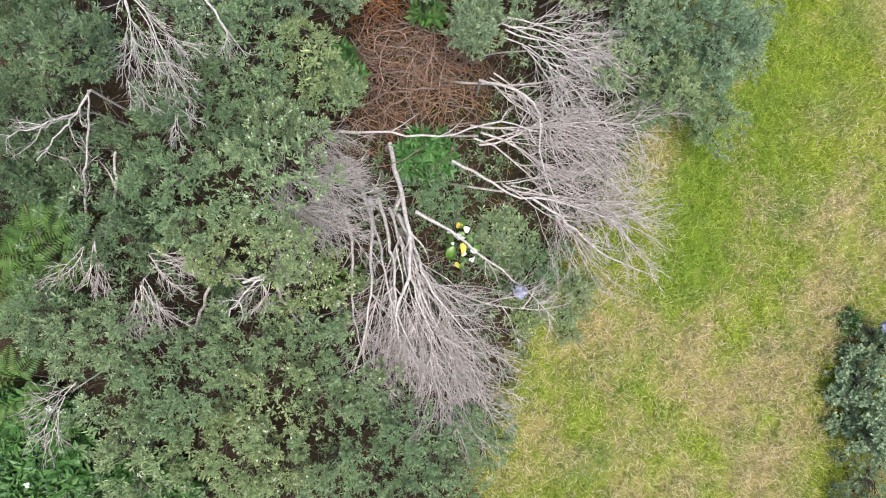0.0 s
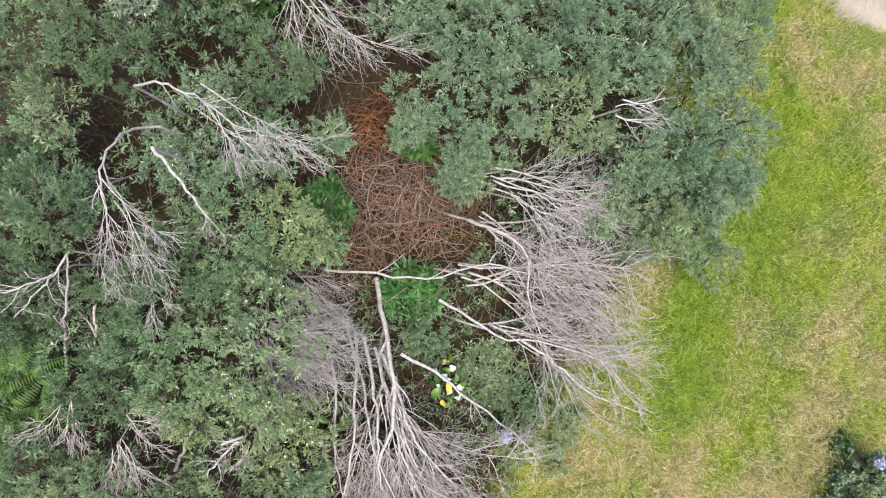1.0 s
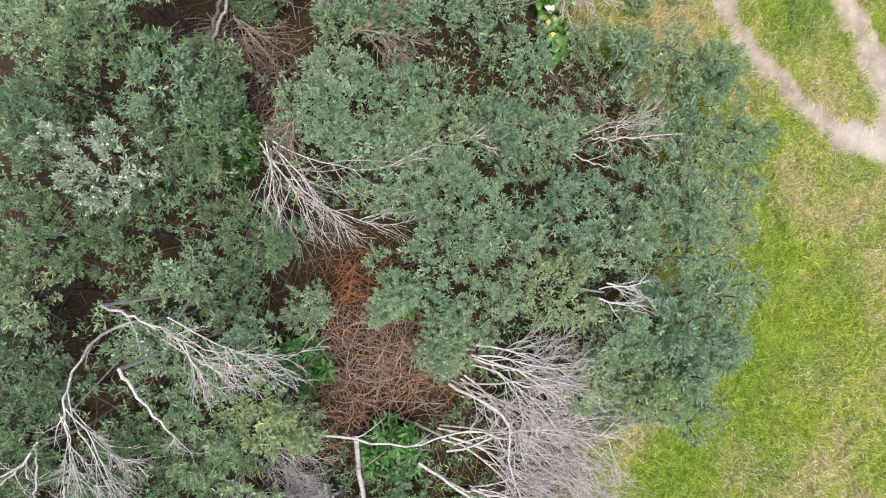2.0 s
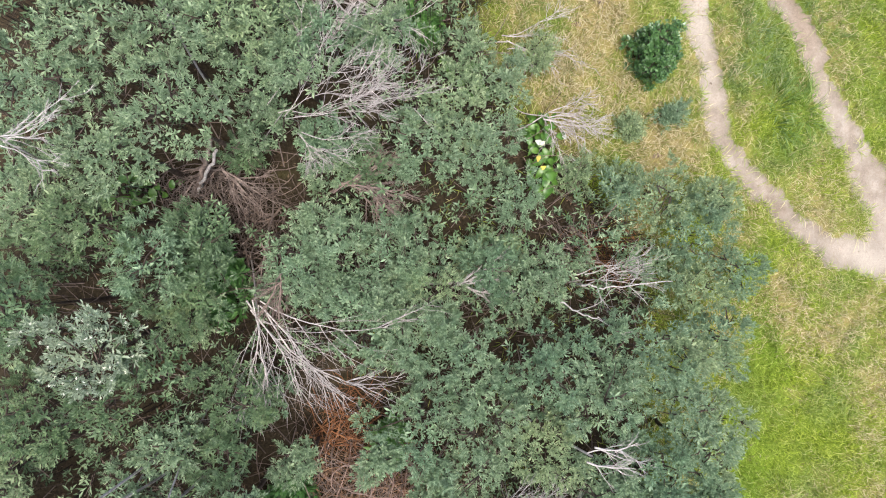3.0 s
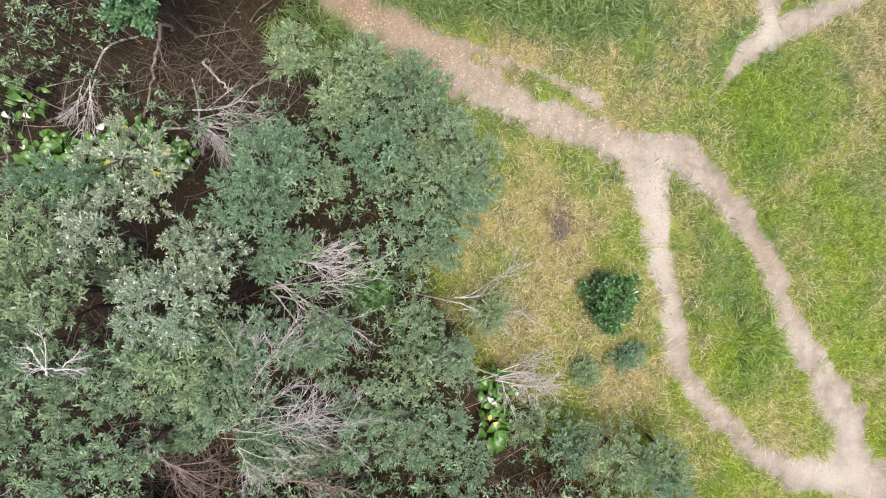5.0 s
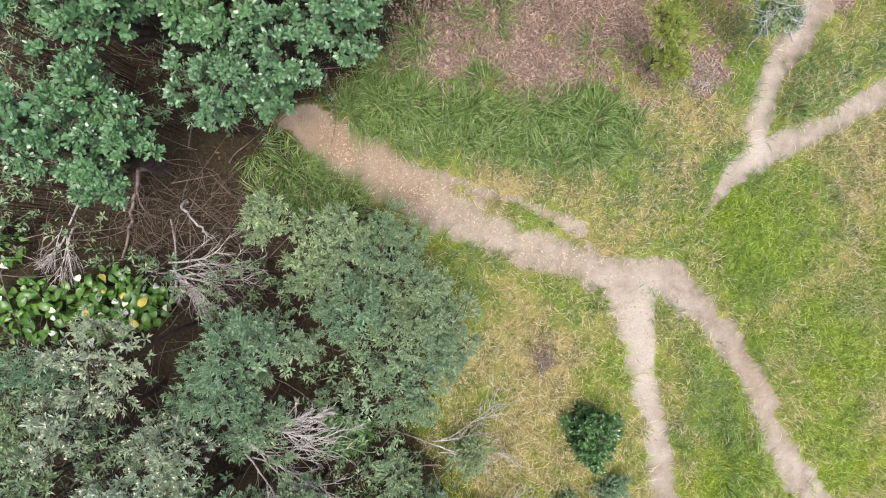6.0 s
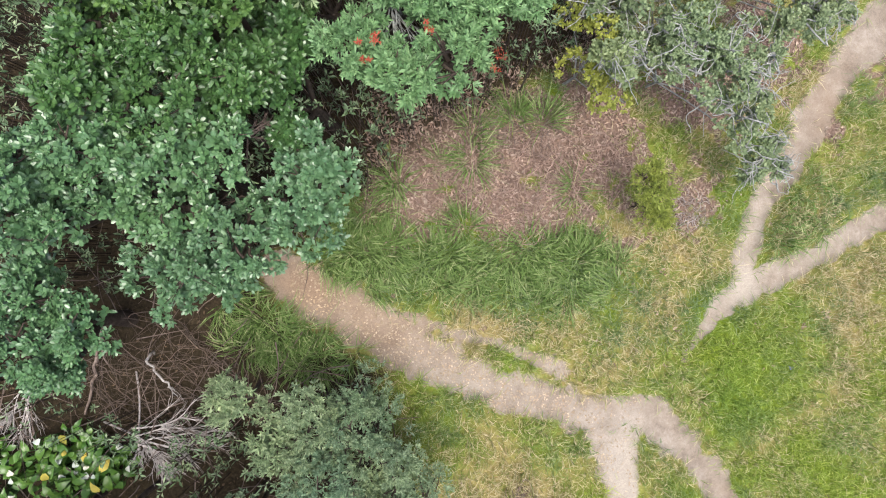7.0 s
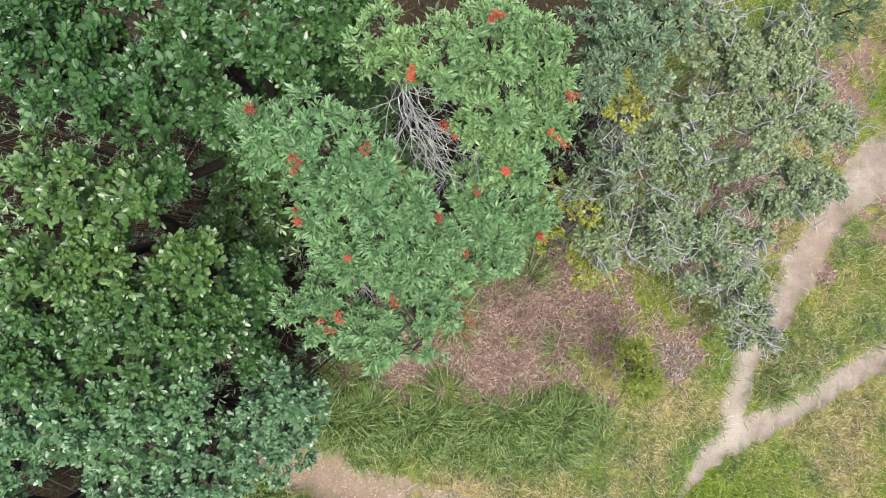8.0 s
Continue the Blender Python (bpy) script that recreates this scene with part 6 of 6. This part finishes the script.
dead_fan((-0.50, 14.55, 3.60), (-0.24, 14.68, 3.60), 70, 4, DEAD_BROWN, "brown dead twigs between crowns", density=0.8, thick=0.01)
dead_limb([(-4.48, 3.42, 2.60), (-4.3, 3.24, 2.85), (-4.12, 3.05, 3.05)], 0.045, 0.04, DEAD_BROWN, "snapped brown trunk with a pale broken end", forks=0)
# heaps of fallen twigs
brush_pile(-0.42, 2.58, 0.72, 0.55, 0.75, 40, DEAD_PINK, "long pale tan twigs on top of a brushwood heap", turn=-65, r=0.0085, long=1.5)
brush_pile(-0.38, 2.54, 1.10, 0.78, 0.5, 250, DEAD_AUBURN, "heap of tangled reddish-brown dead twigs", turn=-60, r=0.0055, long=1.3)
brush_pile(-0.46, 2.62, 1.02, 0.71, 0.6, 110, DEAD_BROWN, "heap of tangled brown dead twigs", turn=-70, r=0.0065, long=1.5)
brush_pile(-0.72, 3.51, 0.42, 0.46, 0.45, 90, DEAD_RUST, "rusty heap of dead twigs under a dead branch", r=0.007)
brush_pile(-1.08, 1.60, 0.55, 0.47, 0.45, 80, DEAD_AUBURN, "heap of tangled brown dead twigs", turn=-40)
brush_pile(-2.57, 6.64, 0.71, 0.33, 0.55, 130, DEAD_BROWN, "brown tangle of fallen twigs under scrub", r=0.008, long=1.0, turn=-25)
brush_pile(-1.97, 6.21, 0.59, 0.41, 0.5, 110, DEAD_DARK, "dark tangle of fallen twigs under scrub", r=0.009, long=0.8, turn=60)
brush_pile(-1.79, 5.66, 0.34, 0.53, 0.5, 70, DEAD_BROWN, "brown tangle of fallen twigs under scrub", r=0.007, long=0.9, turn=100)
brush_pile(-2.31, 11.73, 1.15, 0.69, 0.25, 170, DEAD_DARK, "brown fallen twigs on the bare floor", r=0.005)
brush_pile(2.35, 14.42, 1.18, 0.71, 0.14, 380, DEAD_PINK, "thin pinkish dry stems lying on leaf litter", r=0.0042, long=0.45)
brush_pile(3.45, 14.85, 0.80, 0.60, 0.16, 190, DEAD_PINK, "thin pinkish dry stems lying on leaf litter", r=0.0042, long=0.5)
brush_pile(1.10, 14.65, 0.65, 0.75, 0.1, 150, DEAD_PINK, "thin pinkish dry stems lying on leaf litter", r=0.004, long=0.35)
brush_pile(2.10, 15.45, 1.00, 0.40, 0.2, 140, DEAD_BROWN, "brown dry stems lying on leaf litter", r=0.005, long=0.6)
brush_pile(5.05, 14.35, 0.40, 0.28, 0.06, 90, DEAD_LILAC, "pale grey dry stems lying in thin grass", r=0.0035, long=0.3)
brush_pile(2.76, 10.01, 0.13, 0.30, 0.12, 70, DEAD_BROWN, "clump of withered brown stems in dry grass", r=0.004, long=0.4, turn=85)
brush_pile(2.94, 5.88, 0.51, 0.42, 0.3, 120, DEAD_RUST, "reddish-brown dead twigs beside a bush", r=0.004)
brush_pile(-0.05, 5.35, 0.97, 0.48, 0.35, 160, DEAD_BROWN, "brown dead twigs in a gap of the scrub")
# lilies, ferns and herbs of the undergrowth
lily(1.87, 7.42, 0.27, 0.62, 64, 3, "clump of arum lilies with broad yellow-green leaves", yellow=2)
lily(-3.07, 10.59, 0.62, 0.46, 170, 9, "clump of arum lilies with broad yellow-green leaves", yellow=6)
lily(-4.11, 10.46, 0.52, 0.44, 90, 8, "clump of arum lilies with broad yellow-green leaves")
lily(0.32, 0.14, 0.23, 0.36, 14, 8, "arum lilies with white flowers and one yellow leaf", yellow=3, high=0.65)
lily(-1.25, -0.60, 0.32, 0.40, 18, 4, "arum lilies under dead branches")
lily(-3.52, 6.66, 0.46, 0.30, 24, 0, "broad green leaves in a dark gap")
lily(-2.55, 10.60, 0.30, 0.30, 18, 2, "clump of arum lilies with broad yellow-green leaves")
lily(-4.60, 11.34, 0.45, 0.37, 26, 3, "clump of arum lilies with broad yellow-green leaves")
lily(0.75, 8.38, 0.32, 0.24, 14, 0, "broad green leaves in a dark gap")
lily(-1.85, 0.34, 0.31, 0.31, 14, 1, "broad yellow-green leaves under scrub")
fern(-5.02, 0.02, 2.35, 0.72, 12, "bright green fern under the scrub")
fern(-5.40, -0.26, 2.30, 0.72, 10, "bright green fern under the scrub")
fern(-5.54, -1.77, 2.20, 0.58, 9, "bright green fern under the scrub")
herbs(-0.18, 1.32, 0.38, 0.36, 0.5, 95, "green leafy herbs between fallen branches")
herbs(-5.55, -2.67, 0.85, 0.85, 0.6, 420, "bright green herbs dotted with white flowers", flowers=60)
herbs(-4.08, -3.22, 0.85, 0.47, 0.6, 220, "bright green herbs dotted with white flowers", flowers=30)
herbs(0.91, 0.11, 0.49, 0.49, 0.25, 160, "low herbs between fallen branches", LEAF_OLIVE, size=0.6)
herbs(-1.43, 2.43, 0.35, 0.35, 0.4, 90, "green leafy herbs beside a twig heap")
herbs(-0.15, 3.37, 0.19, 0.19, 0.5, 40, "green leafy herbs beside a twig heap")
herbs(-2.48, 5.32, 0.46, 0.46, 0.5, 120, "green leafy herbs in a dark gap")
herbs(1.14, 5.86, 0.49, 0.37, 0.5, 110, "yellow-green herbs in a gap of the scrub", LEAF_OLIVE, size=0.6)
herbs(0.06, 8.98, 0.24, 0.24, 0.5, 50, "green leafy herbs at the scrub edge")
blue_flower(1.07, -0.55, 1.90)
blue_flower(6.69, -1.14, 0.90)
scrap(6.90, 12.04)


def fallen():
    n = 60000
    x, y = rng.uniform(-5.5, 9.0, n), rng.uniform(-5.0, 20.0, n)
    worn, litter, dry, under = cover(x, y)
    u = rng.uniform(0, 1, n)
    n = 52000
    lx, ly = rng.uniform(0.3, 7.6, n), rng.uniform(12.0, 19.0, n)
    lw, ll, ld, lu = cover(lx, ly)
    i = rng.uniform(0, 1, n) < 0.75 * ll * (1 - lw)
    scatter("fallen_leaves", "pinkish-brown fallen leaves covering the ground", "leaves", lx[i], ly[i], 0.07, 0.024, LITTER, 0.02, 0.5)
    i = u < 0.6 * litter * (1 - under) * (y < 12)
    scatter("fallen_leaves", "pinkish-brown fallen leaves covering the ground", "leaves", x[i], y[i], 0.055, 0.026, LITTER)
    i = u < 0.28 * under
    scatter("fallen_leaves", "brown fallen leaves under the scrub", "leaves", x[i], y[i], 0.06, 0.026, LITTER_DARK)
    n = 26000
    x, y = rng.uniform(-0.6, 4.6, n), rng.uniform(9.6, 14.5, n)
    worn = cover(x, y)[0]
    i = rng.uniform(0, 1, n) < 0.55 * worn * smooth(4.6, 2.5, x) + 0.12 * worn
    scatter("wood_chips", "cream and pinkish wood chips strewn on the footpath", "chips", x[i], y[i], 0.04, 0.022, CHIP, 0.008, 0.2)
    n = 9000
    x, y = rng.uniform(3.0, 9.0, n), rng.uniform(4.0, 20.0, n)
    i = rng.uniform(0, 1, n) < 0.22 * cover(x, y)[0]
    scatter("pebbles", "small pale stones on the footpath", "stones", x[i], y[i], 0.026, 0.018, CHIP, 0.006, 0.3)
    n = 90
    x, y = rng.normal(6.4, 0.4, n), rng.normal(0.6, 0.4, n)
    scatter("daisies", "tiny white daisies in dry grass", "flowers", x, y, 0.022, 0.014, PETAL_WHITE, 0.09, 0.2)


fallen()
